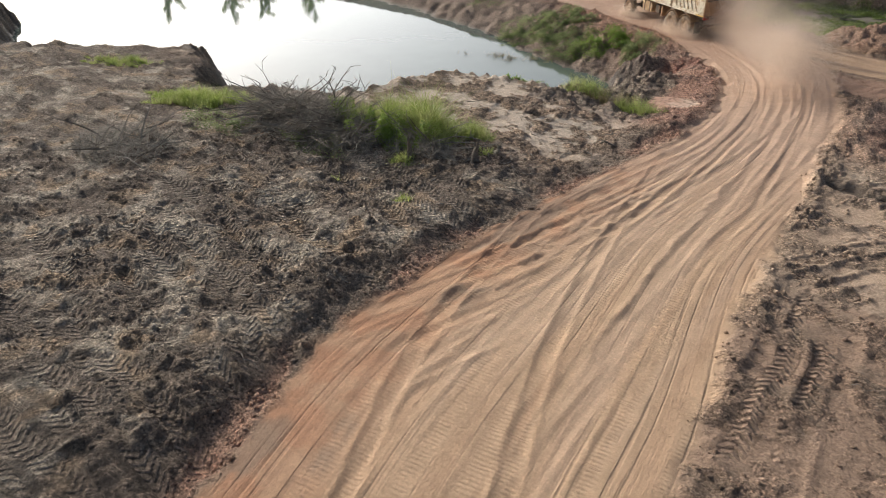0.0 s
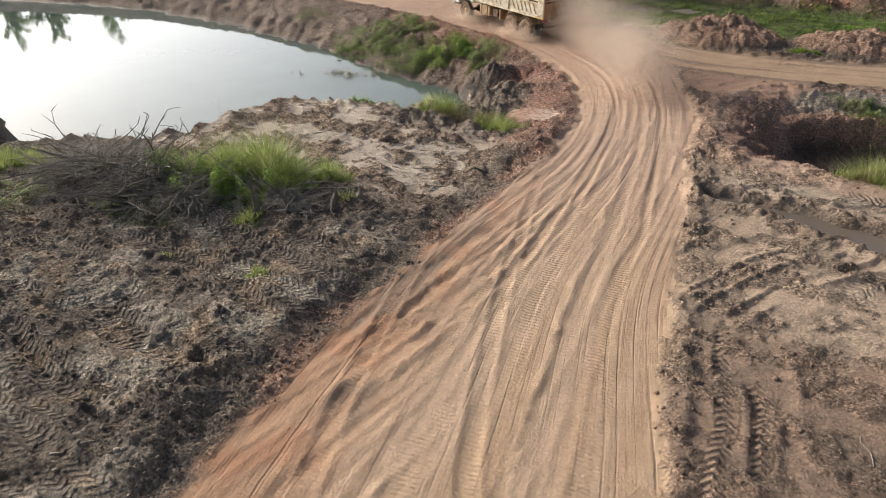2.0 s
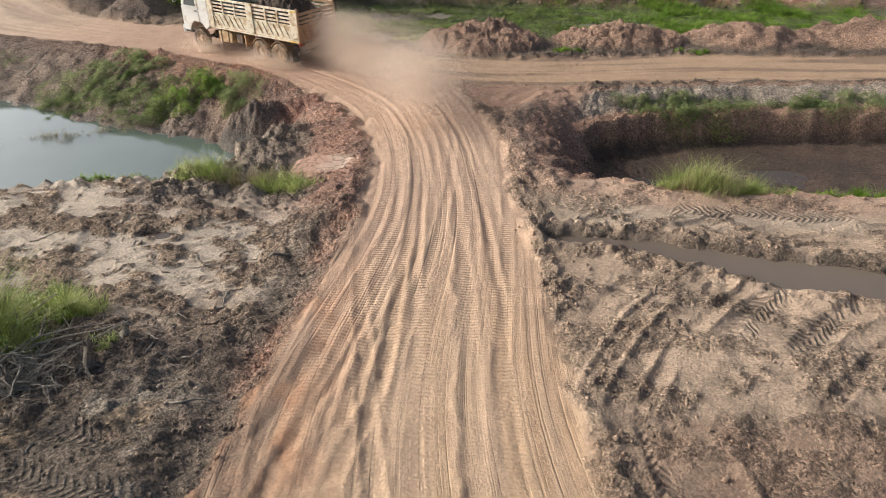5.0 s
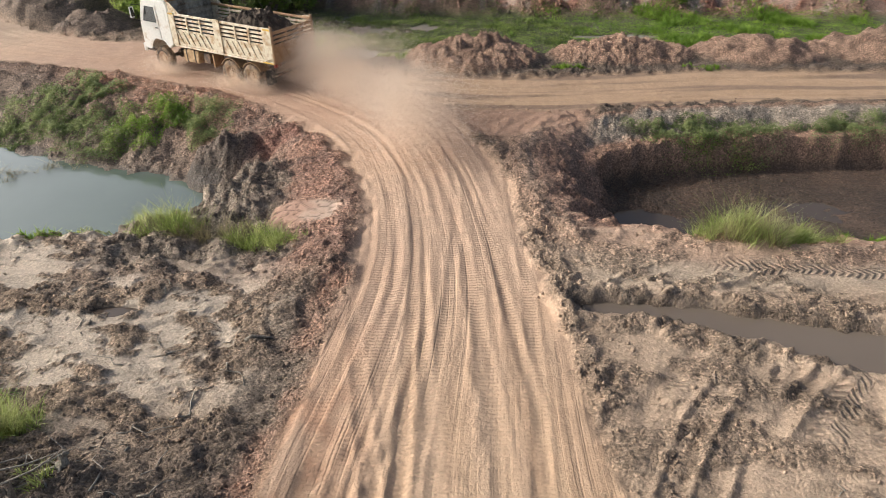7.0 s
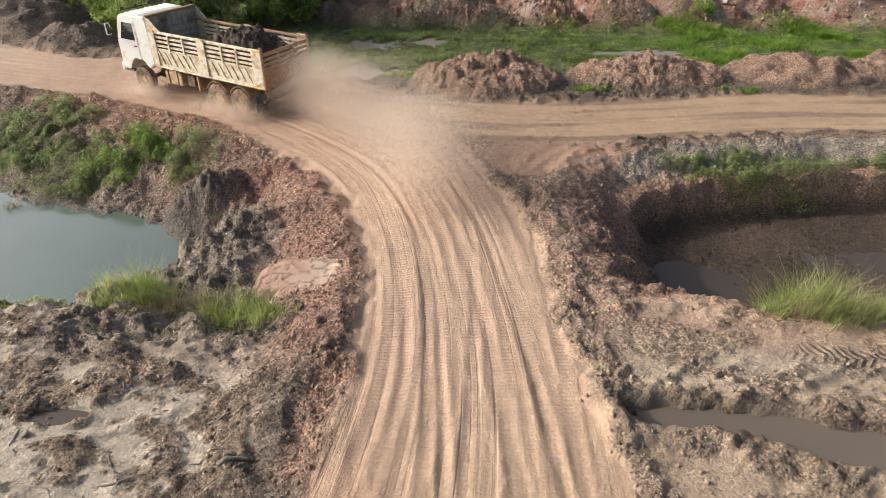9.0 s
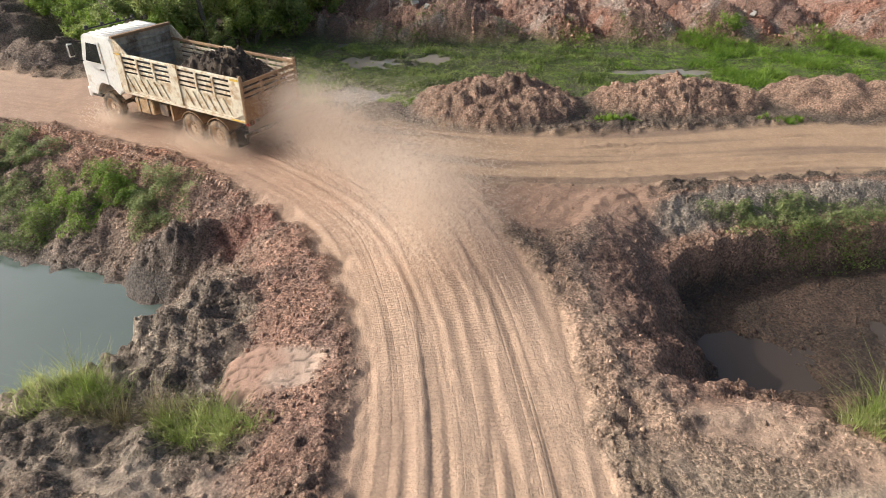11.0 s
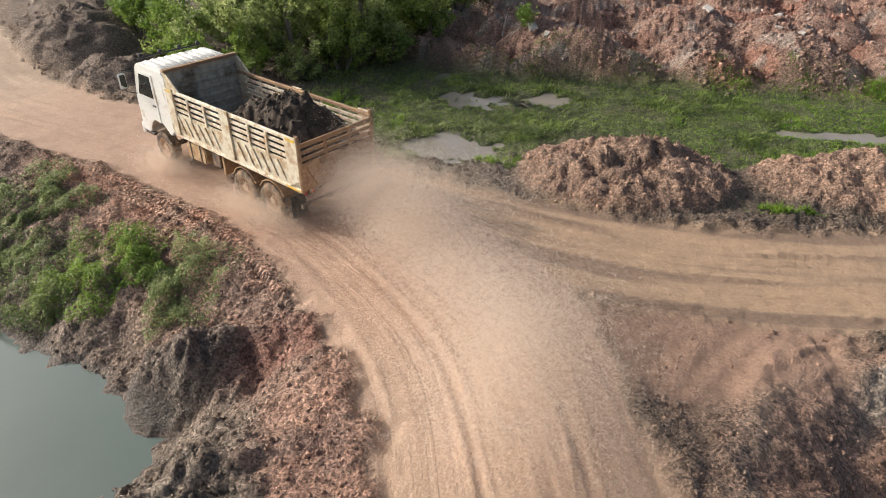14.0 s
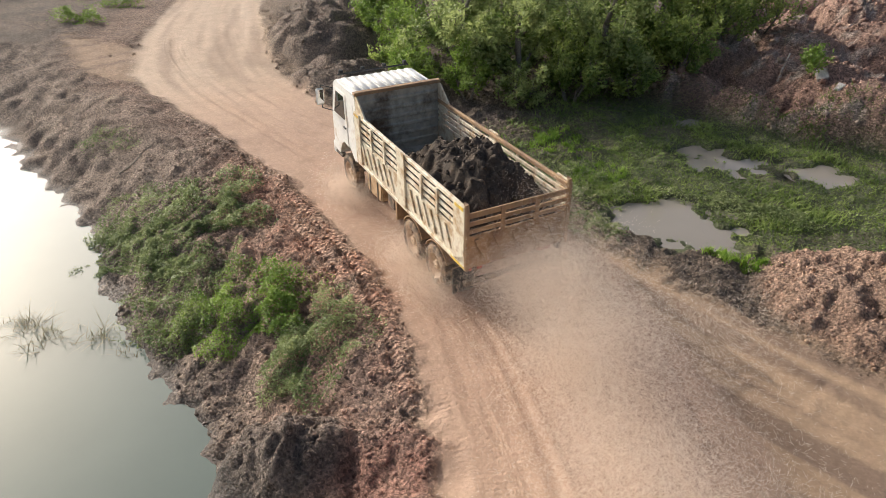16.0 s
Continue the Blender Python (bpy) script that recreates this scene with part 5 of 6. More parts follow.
LIFT = 0.28                                      # the frame rides this much above the tops of the springs
TRUCK = pose(-11.62, 37.02, -0.285, 0, 0, 149.5)
build_truck(TRUCK)
rng = np.random.default_rng(5)
lx, ly = np.linspace(0.07, 5.3, 140), np.linspace(-1.14, 1.14, 64)
gxl, gyl = np.meshgrid(lx, ly)
hump = 1.13 + 1.22 * np.exp(-(np.abs(gxl - 2.35) / 1.6) ** 3 - (np.abs(gyl) / 1.08) ** 4) + 0.45 * np.exp(-((gxl - 0.7) / 1.2) ** 2)
hump = hump * step(5.25, 3.6, gxl) + 1.115 * (1 - step(5.25, 3.6, gxl)) + (0.16 * fbm(gxl, gyl, 0.45, 5, 301, 0.62) + 0.16 * lumps(gxl.ravel(), gyl.ravel(), 0.26, 305).reshape(gxl.shape)) * step(5.2, 4.2, gxl)
load = sheet("soil_load", lx, ly, np.maximum(hump, 1.112), LOAD)
tagged(load, "heap of dark damp earth in the bed of the truck", "soil")
n = 1500
cx, cy = rng.uniform(0.2, 4.6, n), rng.uniform(-1.05, 1.05, n)
cz = np.interp(cx, lx, np.arange(len(lx))).round().astype(int), np.interp(cy, ly, np.arange(len(ly))).round().astype(int)
cz = np.maximum(hump, 1.112)[cz[1], cz[0]]
v, f, k = clod_mesh(rng, np.stack([cx, cy, cz], 1), 0.012 + 0.07 * rng.random(n) ** 4, True)
crumbs = new("loose_soil", raw("loose_soil", v, f, LOADCLOD))
crumbs.parent = load
load.matrix_world = TRUCK @ pose(0, 0, LIFT)


# ---- loose soil ----
rng = np.random.default_rng(11)


def sample(grid, x, y):
    """Nearest grid value of a per-point array at x, y."""
    i, j = np.clip(np.searchsorted(XS, x), 0, len(XS) - 1), np.clip(np.searchsorted(YS, y), 0, len(YS) - 1)
    return grid[j * len(XS) + i]


def strew(name, x0, x1, y0, y1, tries, smallest, largest, label, power=4, coarse=False):
    x, y = rng.uniform(x0, x1, tries), rng.uniform(y0, y1, tries)
    keep = rng.random(tries) < sample(gwild, x, y)
    x, y = x[keep], y[keep]
    s = smallest + (largest - smallest) * rng.random(len(x)) ** power
    c = np.stack([x, y, ground_z(x, y) + s * 0.25], 1)
    v, f, k = clod_mesh(rng, c, s, coarse)
    ob = stuff(name, v, f, SOIL, label, "clods")
    shade = (0.7 + 0.7 * rng.random(len(x)))[:, None]
    col = np.concatenate([np.clip(sample(gcol, x, y) * shade, 0.02, 0.8), np.ones((len(x), 1))], 1)
    kind = np.tile(np.array([[0.0, 0.0, 0.35, 1.0]]), (len(x), 1))
    for attr, values in (("soil", col), ("kind", kind)):
        layer = ob.data.attributes.new(attr, "FLOAT_COLOR", "POINT")
        layer.data.foreach_set("color", np.repeat(values, k, 0).astype(np.float32).ravel())
    return ob


strew("soil_clods", -26, 7, 3, 47, 14000, 0.03, 0.07, "loose brown and red soil clods strewn over the churned ground", 3)
strew("soil_crumbs", -24, 6, 2, 45, 80000, 0.014, 0.06, "small crumbs of soil scattered over the churned ground", 3, True)
strew("soil_clods", -37, -22, 44, 62, 4500, 0.03, 0.10, "dark clods over the spoil heaps beside the track", 3, True)
strew("soil_clods", -15, 20, 50, 68, 12000, 0.03, 0.16, "broken clods and rubble over the waste ground", 3, True)

# pale rubble on the waste ground
for k in range(20):
    x, y = rng.uniform(-10, 17), rng.uniform(52, 66)
    s = rng.uniform(0.08, 0.28)
    bm = bmesh.new()
    box(bm, -s, s, -s * 0.7, s * 0.7, -s * 0.35, s * 0.35)
    for vert in bm.verts:
        vert.co *= rng.uniform(0.7, 1.25)
    bmesh.ops.bevel(bm, geom=bm.edges[:], offset=0.12 * s, segments=1, affect="EDGES")
    ob = part("concrete_rubble", bm, CONCRETE)
    ob.matrix_world = pose(x, y, float(ground_z(x, y)) + s * 0.15, rng.uniform(-25, 25), rng.uniform(-25, 25), rng.uniform(0, 360))
    tagged(ob, "broken pale concrete lump lying on waste soil", "rubble", "rubble on the waste ground")


# ---- plants ----
def patch_points(cx, cy, rx, ry, n, turn=0.0):
    r, a = np.sqrt(rng.random(n)), rng.random(n) * 2 * np.pi
    r = r * (0.75 + 0.35 * np.sin(3 * a + cx) * np.cos(2 * a + cy))
    u, v = r * rx * np.cos(a), r * ry * np.sin(a)
    c, s = math.cos(radians(turn)), math.sin(radians(turn))
    return cx + u * c - v * s, cy + u * s + v * c


def grass(cx, cy, rx, ry, n, height, width, material, label, turn=0.0, lean=0.6, name="grass"):
    x, y = patch_points(cx, cy, rx, ry, n, turn)
    clump = step(-0.5, 0.3, fbm(x, y, 0.5, 3, 401))
    keep = rng.random(n) < 0.25 + 0.75 * clump
    x, y = x[keep], y[keep]
    tufts = max(4, len(x) // 45)
    tx, ty = patch_points(cx, cy, rx, ry, tufts, turn)
    which = rng.integers(0, tufts, len(x))
    tall = 0.45 + 0.75 * rng.random(tufts) ** 0.8
    spread = 0.10 * height ** 0.5
    ox, oy = rng.normal(size=len(x)) * spread, rng.normal(size=len(x)) * spread
    loose = rng.random(len(x)) < 0.25
    ox, oy = np.where(loose, 0, ox), np.where(loose, 0, oy)
    x, y = np.where(loose, x, tx[which] + ox), np.where(loose, y, ty[which] + oy)
    rim = np.clip(1.15 - np.hypot((x - cx) / max(rx, ry), (y - cy) / max(rx, ry)), 0.3, 1)
    h = height * (0.25 + 0.95 * rng.random(len(x))) * np.where(loose, 0.55, tall[which]) * rim * 1.1
    v, f = blades(rng, x, y, ground_z(x, y) - 0.01, h, width, lean, np.stack([ox, oy], 1) / spread)
    return stuff(name, v, f, material, label, "grass")


def creeper(cx, cy, rx, ry, n, thick, size, material, label, turn=0.0, name="creeper"):
    x, y = patch_points(cx, cy, rx * 1.2, ry * 1.2, int(n * 1.5), turn)
    n = len(x)
    size = size * 0.8
    hump = step(-0.45, 0.45, fbm(x, y, 0.9, 3, 421))
    far = np.hypot((x - cx) / rx, (y - cy) / ry)
    keep = rng.random(n) < (0.3 + 0.7 * step(0.1, 0.6, hump)) * np.clip(1.5 - far, 0.15, 1)
    x, y, hump = x[keep], y[keep], hump[keep]
    z = ground_z(x, y) + 0.02 + thick * hump * rng.random(len(x)) ** 0.6
    v, f = leaves(rng, np.stack([x, y, z], 1), np.full(len(x), size), 0.6)
    return stuff(name, v, f, material, label, "plants")


for cx, cy, rx, ry, k, tall in ((-17.2, 15.9, 1.0, 0.8, 2600, 0.9), (-16.3, 16.6, 1.3, 1.0, 4200, 1.35), (-15.2, 17.0, 1.4, 0.9, 4200, 1.6), (-14.3, 16.6, 0.9, 0.7, 2200, 1.0),
                                (-15.9, 17.6, 1.0, 0.6, 2200, 1.2), (-13.6, 18.2, 0.9, 0.6, 1500, 0.65), (-16.9, 17.3, 0.7, 0.5, 900, 0.8)):
    grass(cx, cy, rx, ry, k, tall, 0.010, BLADE, "tall yellow-green grass clump beside the brush heap", 25)
grass(-14.4, 18.1, 1.5, 1.0, 2200, 0.6, 0.008, BLADE, "tall yellow-green grass beside the brush heap", 30)
grass(-15.6, 17.2, 2.3, 1.3, 1100, 1.15, 0.006, DRY, "pale seed stems in the tall grass", 25)
creeper(-15.6, 15.5, 2.2, 1.1, 15000, 0.95, 0.045, LEAF_BRIGHT, "leafy weeds among the tall grass", 25)
creeper(-21.3, 12.6, 1.8, 1.1, 2600, 0.3, 0.05, CREEPER, "leafy weeds growing through the brush")
creeper(-17.2, 13.3, 1.6, 0.6, 1600, 0.25, 0.05, CREEPER, "leafy weeds growing through the brush")
creeper(-15.4, 15.3, 1.0, 0.6, 1500, 0.35, 0.045, LEAF_BRIGHT, "leafy weeds below the tall grass")
grass(-13.9, 14.6, 0.6, 0.5, 700, 0.4, 0.012, BLADE, "bright grass tuft below the tall grass")
grass(-24.2, 13.6, 3.0, 1.5, 9000, 0.5, 0.012, BLADE, "bright green grass patch on the pond spit", 40)
grass(-32.5, 14.5, 2.5, 0.8, 2500, 0.35, 0.015, BLADE, "green grass strip along the pond edge", 30)
creeper(-14.6, 18.6, 1.2, 0.9, 1500, 0.2, 0.05, CREEPER, "low leafy weeds beside the grass clump")
grass(-13.2, 25.7, 1.5, 0.6, 2300, 0.75, 0.006, BLADE, "tall feathery grass on the pond bank")
grass(-10.6, 24.9, 1.4, 0.55, 2300, 0.65, 0.006, BLADE, "tall feathery grass at the road bend")
grass(-16.8, 25.4, 0.9, 0.4, 700, 0.25, 0.012, MEADOW, "low green grass on the bank crest")
creeper(-16.2, 25.6, 1.6, 0.35, 900, 0.15, 0.05, CREEPER, "low weeds along the bank crest")
grass(2.4, 24.9, 1.8, 1.0, 4400, 0.9, 0.007, BLADE, "tall seeding grass clump at the pit rim")
grass(3.9, 24.8, 1.6, 0.6, 2500, 0.5, 0.009, BLADE, "low straggling grass beside the tall clump")
grass(-12.0, 25.3, 2.2, 0.5, 900, 0.7, 0.006, DRY, "pale straw stems among the bank grass")
grass(2.6, 24.9, 1.7, 0.9, 2600, 0.85, 0.008, DRY, "dry straw stems in the grass clump")
grass(7.5, 24.9, 4.0, 0.5, 4200, 0.3, 0.012, MEADOW, "bright low grass along the pit rim")
grass(-14.5, 12.2, 0.25, 0.2, 60, 0.25, 0.01, BLADE, "small grass tuft in the mud")
grass(-12.3, 17.0, 0.5, 0.4, 200, 0.3, 0.01, BLADE, "small grass tuft by the stumps")
grass(-11.9, 12.4, 0.5, 0.3, 160, 0.25, 0.01, BLADE, "small grass tuft by the stumps")

creeper(-21.6, 36.0, 3.5, 2.2, 20000, 0.28, 0.05, CREEPER, "green creeping weeds covering the pond bank", 18)
creeper(-16.8, 34.2, 2.0, 1.3, 11000, 0.5, 0.045, LEAF_BRIGHT, "bushy bright green weeds on the pond bank", 25)
creeper(-14.7, 33.9, 1.2, 1.6, 8000, 0.4, 0.04, CREEPER, "grey-green weeds on the pond bank", 20)
creeper(-22.6, 35.0, 2.6, 1.2, 9000, 0.22, 0.045, CREEPER, "green creeping weeds above the water line", 15)
creeper(-19.6, 34.6, 2.0, 1.2, 6000, 0.25, 0.045, CREEPER, "green creeping weeds covering the pond bank", 18)
creeper(-18.6, 33.4, 1.6, 0.7, 2600, 0.4, 0.05, CREEPER, "green weeds above the water line", 12)
creeper(-28.5, 38.6, 1.6, 0.7, 900, 0.2, 0.05, CREEPER, "sparse weeds on the bank", 15)
creeper(4.2, 33.1, 3.4, 0.85, 9500, 0.3, 0.05, CREEPER, "trailing weeds over the pit wall", 5)
creeper(10.4, 33.5, 3.4, 0.85, 6500, 0.3, 0.05, CREEPER, "trailing weeds over the pit wall", 3)
creeper(4.4, 32.3, 2.6, 0.35, 1600, 0.35, 0.05, LEAF, "weeds hanging down the pit wall", 5)

# marsh grass: a mat that follows the wet ground
n = 140000
x, y = rng.uniform(-18, 20, n), rng.uniform(41, 53.5, n)
wetness = step(41.8, 43.2, y) * step(52.6, 50.6, y + 0.04 * x) * step(-17.5, -14, x)
heap_here = np.minimum.reduce([blob(x, y, -4.1, 40.9, 3.4, 2.5), blob(x, y, 3.0, 41.4, 3.7, 2.0), blob(x, y, 9.6, 41.6, 3.4, 2.2), blob(x, y, 16.5, 42, 4.5, 2.4)])
bare = step(0.1, 0.5, fbm(x, y, 1.8, 4, 441))
keep = (rng.random(n) < wetness * step(0.9, 1.1, heap_here) * (1 - 0.5 * bare)) & (ground_z(x, y) > MARSH_Z - 0.03)
x, y, tall = x[keep], y[keep], step(0.0, 0.5, fbm(x[keep], y[keep], 3.0, 3, 451))
lush = x + 5.0 * fbm(x, y, 3.0, 3, 455) > 1.5
for which, material, label in ((lush, MEADOW, "low bright green grass growing over wet ground"), (~lush, MEADOW_DARK, "low dark green grass and weeds matted over wet ground")):
    gx, gy, gt = x[which], y[which], tall[which]
    v, f = blades(rng, gx, gy, ground_z(gx, gy) - 0.02, (0.07 + 0.16 * gt * step(2, 8, gx) + 0.10 * gt) * (0.5 + 0.9 * rng.random(len(gx))), 0.02, 1.3)
    stuff("marsh_grass", v, f, material, label, "grass")
for cx, cy, rx, ry, k in ((-8.0, 41.2, 1.2, 0.5, 1500), (0.2, 39.4, 1.5, 0.3, 800), (6.4, 39.3, 1.6, 0.35, 900), (-12.5, 44.5, 1.4, 1.6, 3500), (-14.6, 46.2, 1.6, 1.6, 3500), (11.5, 48.0, 4.0, 1.4, 5000)):
    grass(cx, cy, rx, ry, k, 0.22, 0.015, MEADOW, "bright green grass tuft by the wet hollow", 0, 0.5)
creeper(-13.0, 43.6, 1.6, 1.2, 3500, 0.25, 0.05, CREEPER, "yellow-green weeds at the marsh edge", -15)
creeper(-8.2, 44.6, 2.2, 0.7, 3000, 0.2, 0.05, CREEPER, "pale weeds beside the shallow pool", 5)
creeper(-11.5, 41.0, 1.6, 0.6, 1500, 0.2, 0.06, CREEPER, "yellow-green weeds beside the track", -25)
creeper(-43.8, 47.6, 1.7, 0.8, 1800, 0.7, 0.08, LEAF_BRIGHT, "low bright shrub beyond the track", 30)
creeper(-45.2, 51.2, 2.2, 0.7, 1600, 0.5, 0.08, LEAF_BRIGHT, "low bright weeds beside the track", 45)
creeper(-51, 51.5, 3.0, 1.0, 1800, 0.5, 0.09, LEAF_BRIGHT, "low bright shrubs beyond the track", 20)


def limb(bm, start, way, length, radius, depth, tips):
    """A crooked limb that forks; its ends are gathered for the leaves."""
    pts, radii, p, d = [start], [radius], Vector(start), Vector(way).normalized()
    for k in range(4):
        d = (d + Vector((random.uniform(-0.3, 0.3), random.uniform(-0.3, 0.3), random.uniform(-0.05, 0.25)))).normalized()
        p = p + d * length / 4
        pts.append(tuple(p))
        radii.append(radius * (1 - 0.17 * (k + 1)))
        if depth < 2:
            tips.append((p.copy(), 0.5 + 0.15 * k))
    tube(bm, pts, radii, 6 if depth else 5)
    if depth:
        for k in range(3):
            q = Vector(pts[2 + k % 3])
            limb(bm, tuple(q), d + Vector((random.uniform(-1, 1), random.uniform(-1, 1), random.uniform(-0.2, 0.6))), length * 0.62, radius * 0.5, depth - 1, tips)


def tree(x, y, height, spread, count, leaf_size, material, label, name="tree", low=0.25):
    random.seed(int(abs(x * 31 + y * 17) * 10))
    t = thing(name, label, "tree" if name == "tree" else "shrub", pose(x, y, float(ground_z(x, y)) - 0.05), "trees by the marsh")
    bm, tips = bmesh.new(), []
    stems = 1 if name == "tree" else 4
    for k in range(stems):
        a = random.uniform(0, 6.28)
        lean = 0.12 if stems == 1 else 0.5
        base = (0.15 * math.cos(a) * (stems > 1), 0.15 * math.sin(a) * (stems > 1), 0)
        r = 0.028 * height if stems == 1 else 0.02 * height
        top = (base[0] + lean * math.cos(a) * height * 0.4, base[1] + lean * math.sin(a) * height * 0.4, height * 0.45)
        mid = tuple((Vector(base) + Vector(top)) / 2 + Vector((random.uniform(-0.1, 0.1), random.uniform(-0.1, 0.1), 0)))
        tube(bm, [base, mid, top], [r, r * 0.85, r * 0.7], 8)
        for j in range(6 if stems == 1 else 3):
            b = a + j * 2.4
            q = Vector(base).lerp(Vector(top), 0.2 + 0.8 * (j % 4) / 3)
            limb(bm, tuple(q), (math.cos(b), math.sin(b), random.uniform(0.2, 0.9)), spread * random.uniform(0.5, 0.8), r * 0.5, 1, tips)
        limb(bm, top, (0.1, 0.1, 1), height * 0.45, r * 0.7, 1, tips)
    part("trunk", bm, BARK, t, flat=False)
    # leaves in clumps about the limbs' ends
    pick = rng.integers(0, len(tips), count)
    centre = np.array([tips[i][0][:] for i in pick])
    size = np.array([tips[i][1] for i in pick])
    off = rng.normal(size=(count, 3)) * np.array([0.22, 0.22, 0.15]) * (size * spread * 0.42)[:, None]
    p = centre + off
    p = p[p[:, 2] > low]
    v, f = leaves(rng, p, np.full(len(p), leaf_size), 0.45)
    crown = new("crown", raw("crown", v, f, material))
    crown.parent = t
    return t


dense = "dense green tree with a leafy uneven crown at the marsh edge"
for x, y, h, s, c in ((-20.6, 49.2, 4.6, 2.2, 7000), (-17.8, 49.6, 4.4, 2.1, 7000), (-15.4, 51.8, 4.8, 2.3, 6500), (-18.4, 52.8, 5.6, 2.6, 7000), (-22.0, 52.6, 5.2, 2.4, 6500),
                      (-14.2, 55.4, 5.0, 2.4, 5500), (-17.2, 57.0, 6.0, 2.8, 6000), (-21.4, 57.2, 6.0, 2.8, 6000), (-12.4, 59.4, 5.0, 2.4, 4500), (-25.2, 58.5, 5.5, 2.6, 4500),
                      (-15.5, 62.5, 5.5, 2.6, 4000), (-20, 63.5, 6, 2.8, 4000), (-27, 65, 6, 2.8, 3500)):
    # front and left crowns: pale leaf colour also carries the sunlight on them
    tree(x, y, h * 1.2, s * 1.12, int(c * 1.15), 0.10, LEAF_PALE_SUNLIT if x < -19 or y < 54 else LEAF, dense)
bushy = "bright green leafy shrub growing beside the dirt track"
for x, y, h, s, c in ((-24.0, 50.6, 2.2, 1.5, 4200), (-26.4, 51.8, 2.0, 1.6, 4200), (-26.0, 54.5, 2.4, 1.6, 3600), (-18.9, 47.6, 1.9, 1.2, 3200), (-20.9, 47.3, 1.7, 1.1, 2600), (-17.0, 48.3, 1.6, 1.1, 2400),
                      (-22.6, 48.4, 1.6, 1.1, 2400), (-29.5, 57.5, 2.2, 1.8, 3500)):
    tree(x, y, h, s, c, 0.075, LEAF_BRIGHT if h >= 2 or x < -18 else LEAF_PALE_SUNLIT, bushy, "shrub", 0.05)
thicket = "dense dark green shrub in the thicket at the marsh edge"
for x, y, h, s, c in ((-15.6, 49.6, 2.2, 1.5, 3600), (-13.9, 51.6, 2.3, 1.5, 3600), (-12.6, 53.8, 2.2, 1.5, 3200), (-19.6, 50.6, 2.4, 1.6, 3400), (-16.6, 51.4, 2.6, 1.7, 3600), (-14.6, 53.6, 2.6, 1.7, 3400),
                      (-11.6, 56.6, 2.4, 1.7, 3000), (-23.4, 48.9, 1.5, 1.1, 2400), (-18.0, 55.0, 2.8, 1.9, 3200), (-13.4, 57.6, 2.8, 1.9, 3000), (-10.8, 60.5, 2.4, 1.8, 2600)):
    tree(x, y, h, s, c, 0.085, LEAF, thicket, "shrub", 0.05)
for x, y, h in ((-64, 45, 4.2), (-69, 44.5, 4.6), (-61, 49.5, 4.2), (-73, 39, 4.4)):
    tree(x, y, h, 2.4, 2600, 0.14, LEAF, "leafy tree on the far pond bank seen in reflection")
small = "small bright green bush on the waste ground"
for x, y, h in ((-7.9, 53.7, 0.9), (8.7, 51.3, 0.8), (1.8, 62.5, 1.0), (-1.0, 70, 1.2)):
    tree(x, y, h, h, 900, 0.07, LEAF_BRIGHT, small, "shrub", 0.05)


# ---- dead wood ----
def stick(points, radius, label, name="stick", material=DEADWOOD):
    bm = bmesh.new()
    tube(bm, points, list(np.linspace(radius, radius * 0.5, len(points))), 7)
    ob = part(name, bm, material, flat=False)
    return tagged(ob, label, "stick", "sticks on the mud")


def brush_heap(cx, cy, rx, ry, count, tall):
    """A heap of uprooted branches: each main branch a part with twigs, over a tangle of fine stems."""
    z0 = float(ground_z(cx, cy))
    heap = thing("brush_heap", "tangled heap of dry grey branches and roots", "brush heap", pose(cx, cy, z0))
    random.seed(int(cx * -7))
    for k in range(count):
        a, r = random.uniform(0, 6.28), math.sqrt(random.random())
        x, y = r * rx * math.cos(a), r * ry * math.sin(a)
        b = random.uniform(0, 6.28)
        n = 0.9 + 1.1 * random.random()
        lift = random.choice((0.1, 0.25, 0.5, 0.9)) * (1 - 0.6 * r)
        zb = float(ground_z(cx + x, cy + y)) - z0
        d = Vector((math.cos(b), math.sin(b), lift))
        pts = [Vector((x, y, zb + 0.02 + tall * 0.5 * (1 - r) * random.random()))]
        for j in range(4):
            d = d + Vector((random.uniform(-0.35, 0.35), random.uniform(-0.35, 0.35), random.uniform(-0.25, 0.2)))
            pts.append(pts[-1] + d.normalized() * n / 3.2)
        bm = bmesh.new()
        tube(bm, pts, [0.032, 0.027, 0.021, 0.015, 0.008], 5)
        for j in range(5):
            p = pts[1 + j % 4]
            q = p + Vector((random.uniform(-0.4, 0.4), random.uniform(-0.4, 0.4), random.uniform(-0.1, 0.35)))
            tube(bm, [p, (p + q) / 2 + Vector((0.03, -0.03, 0.03)), q], [0.013, 0.010, 0.005], 4)
        part("branch", bm, random.choice((DEADWOOD, DEADWOOD, BARK)), heap)
    n = int(60 * rx * ry * 16)
    r, a = np.sqrt(rng.random(n)), rng.random(n) * 2 * np.pi
    x, y = r * rx * 1.15 * np.cos(a), r * ry * 1.15 * np.sin(a)
    bulge = np.clip(1 - r ** 2, 0, 1) * step(-0.5, 0.4, fbm(x + cx, y + cy, 0.9, 2, 461))
    z = ground_z(cx + x, cy + y) - z0 + tall * bulge * rng.random(n) * 0.8
    v, f = blades(rng, x, y, z, 0.06 + 0.28 * rng.random(n), 0.010, 2.6)
    tangle = new("twig_tangle", raw("twig_tangle", v, f, DEADWOOD))
    tangle.parent = heap
    return heap


brush_heap(-18.8, 14.7, 3.0, 1.4, 200, 1.4)
brush_heap(-16.9, 14.4, 1.4, 0.7, 34, 0.5)
brush_heap(-14.0, 15.8, 1.1, 0.6, 26, 0.4)
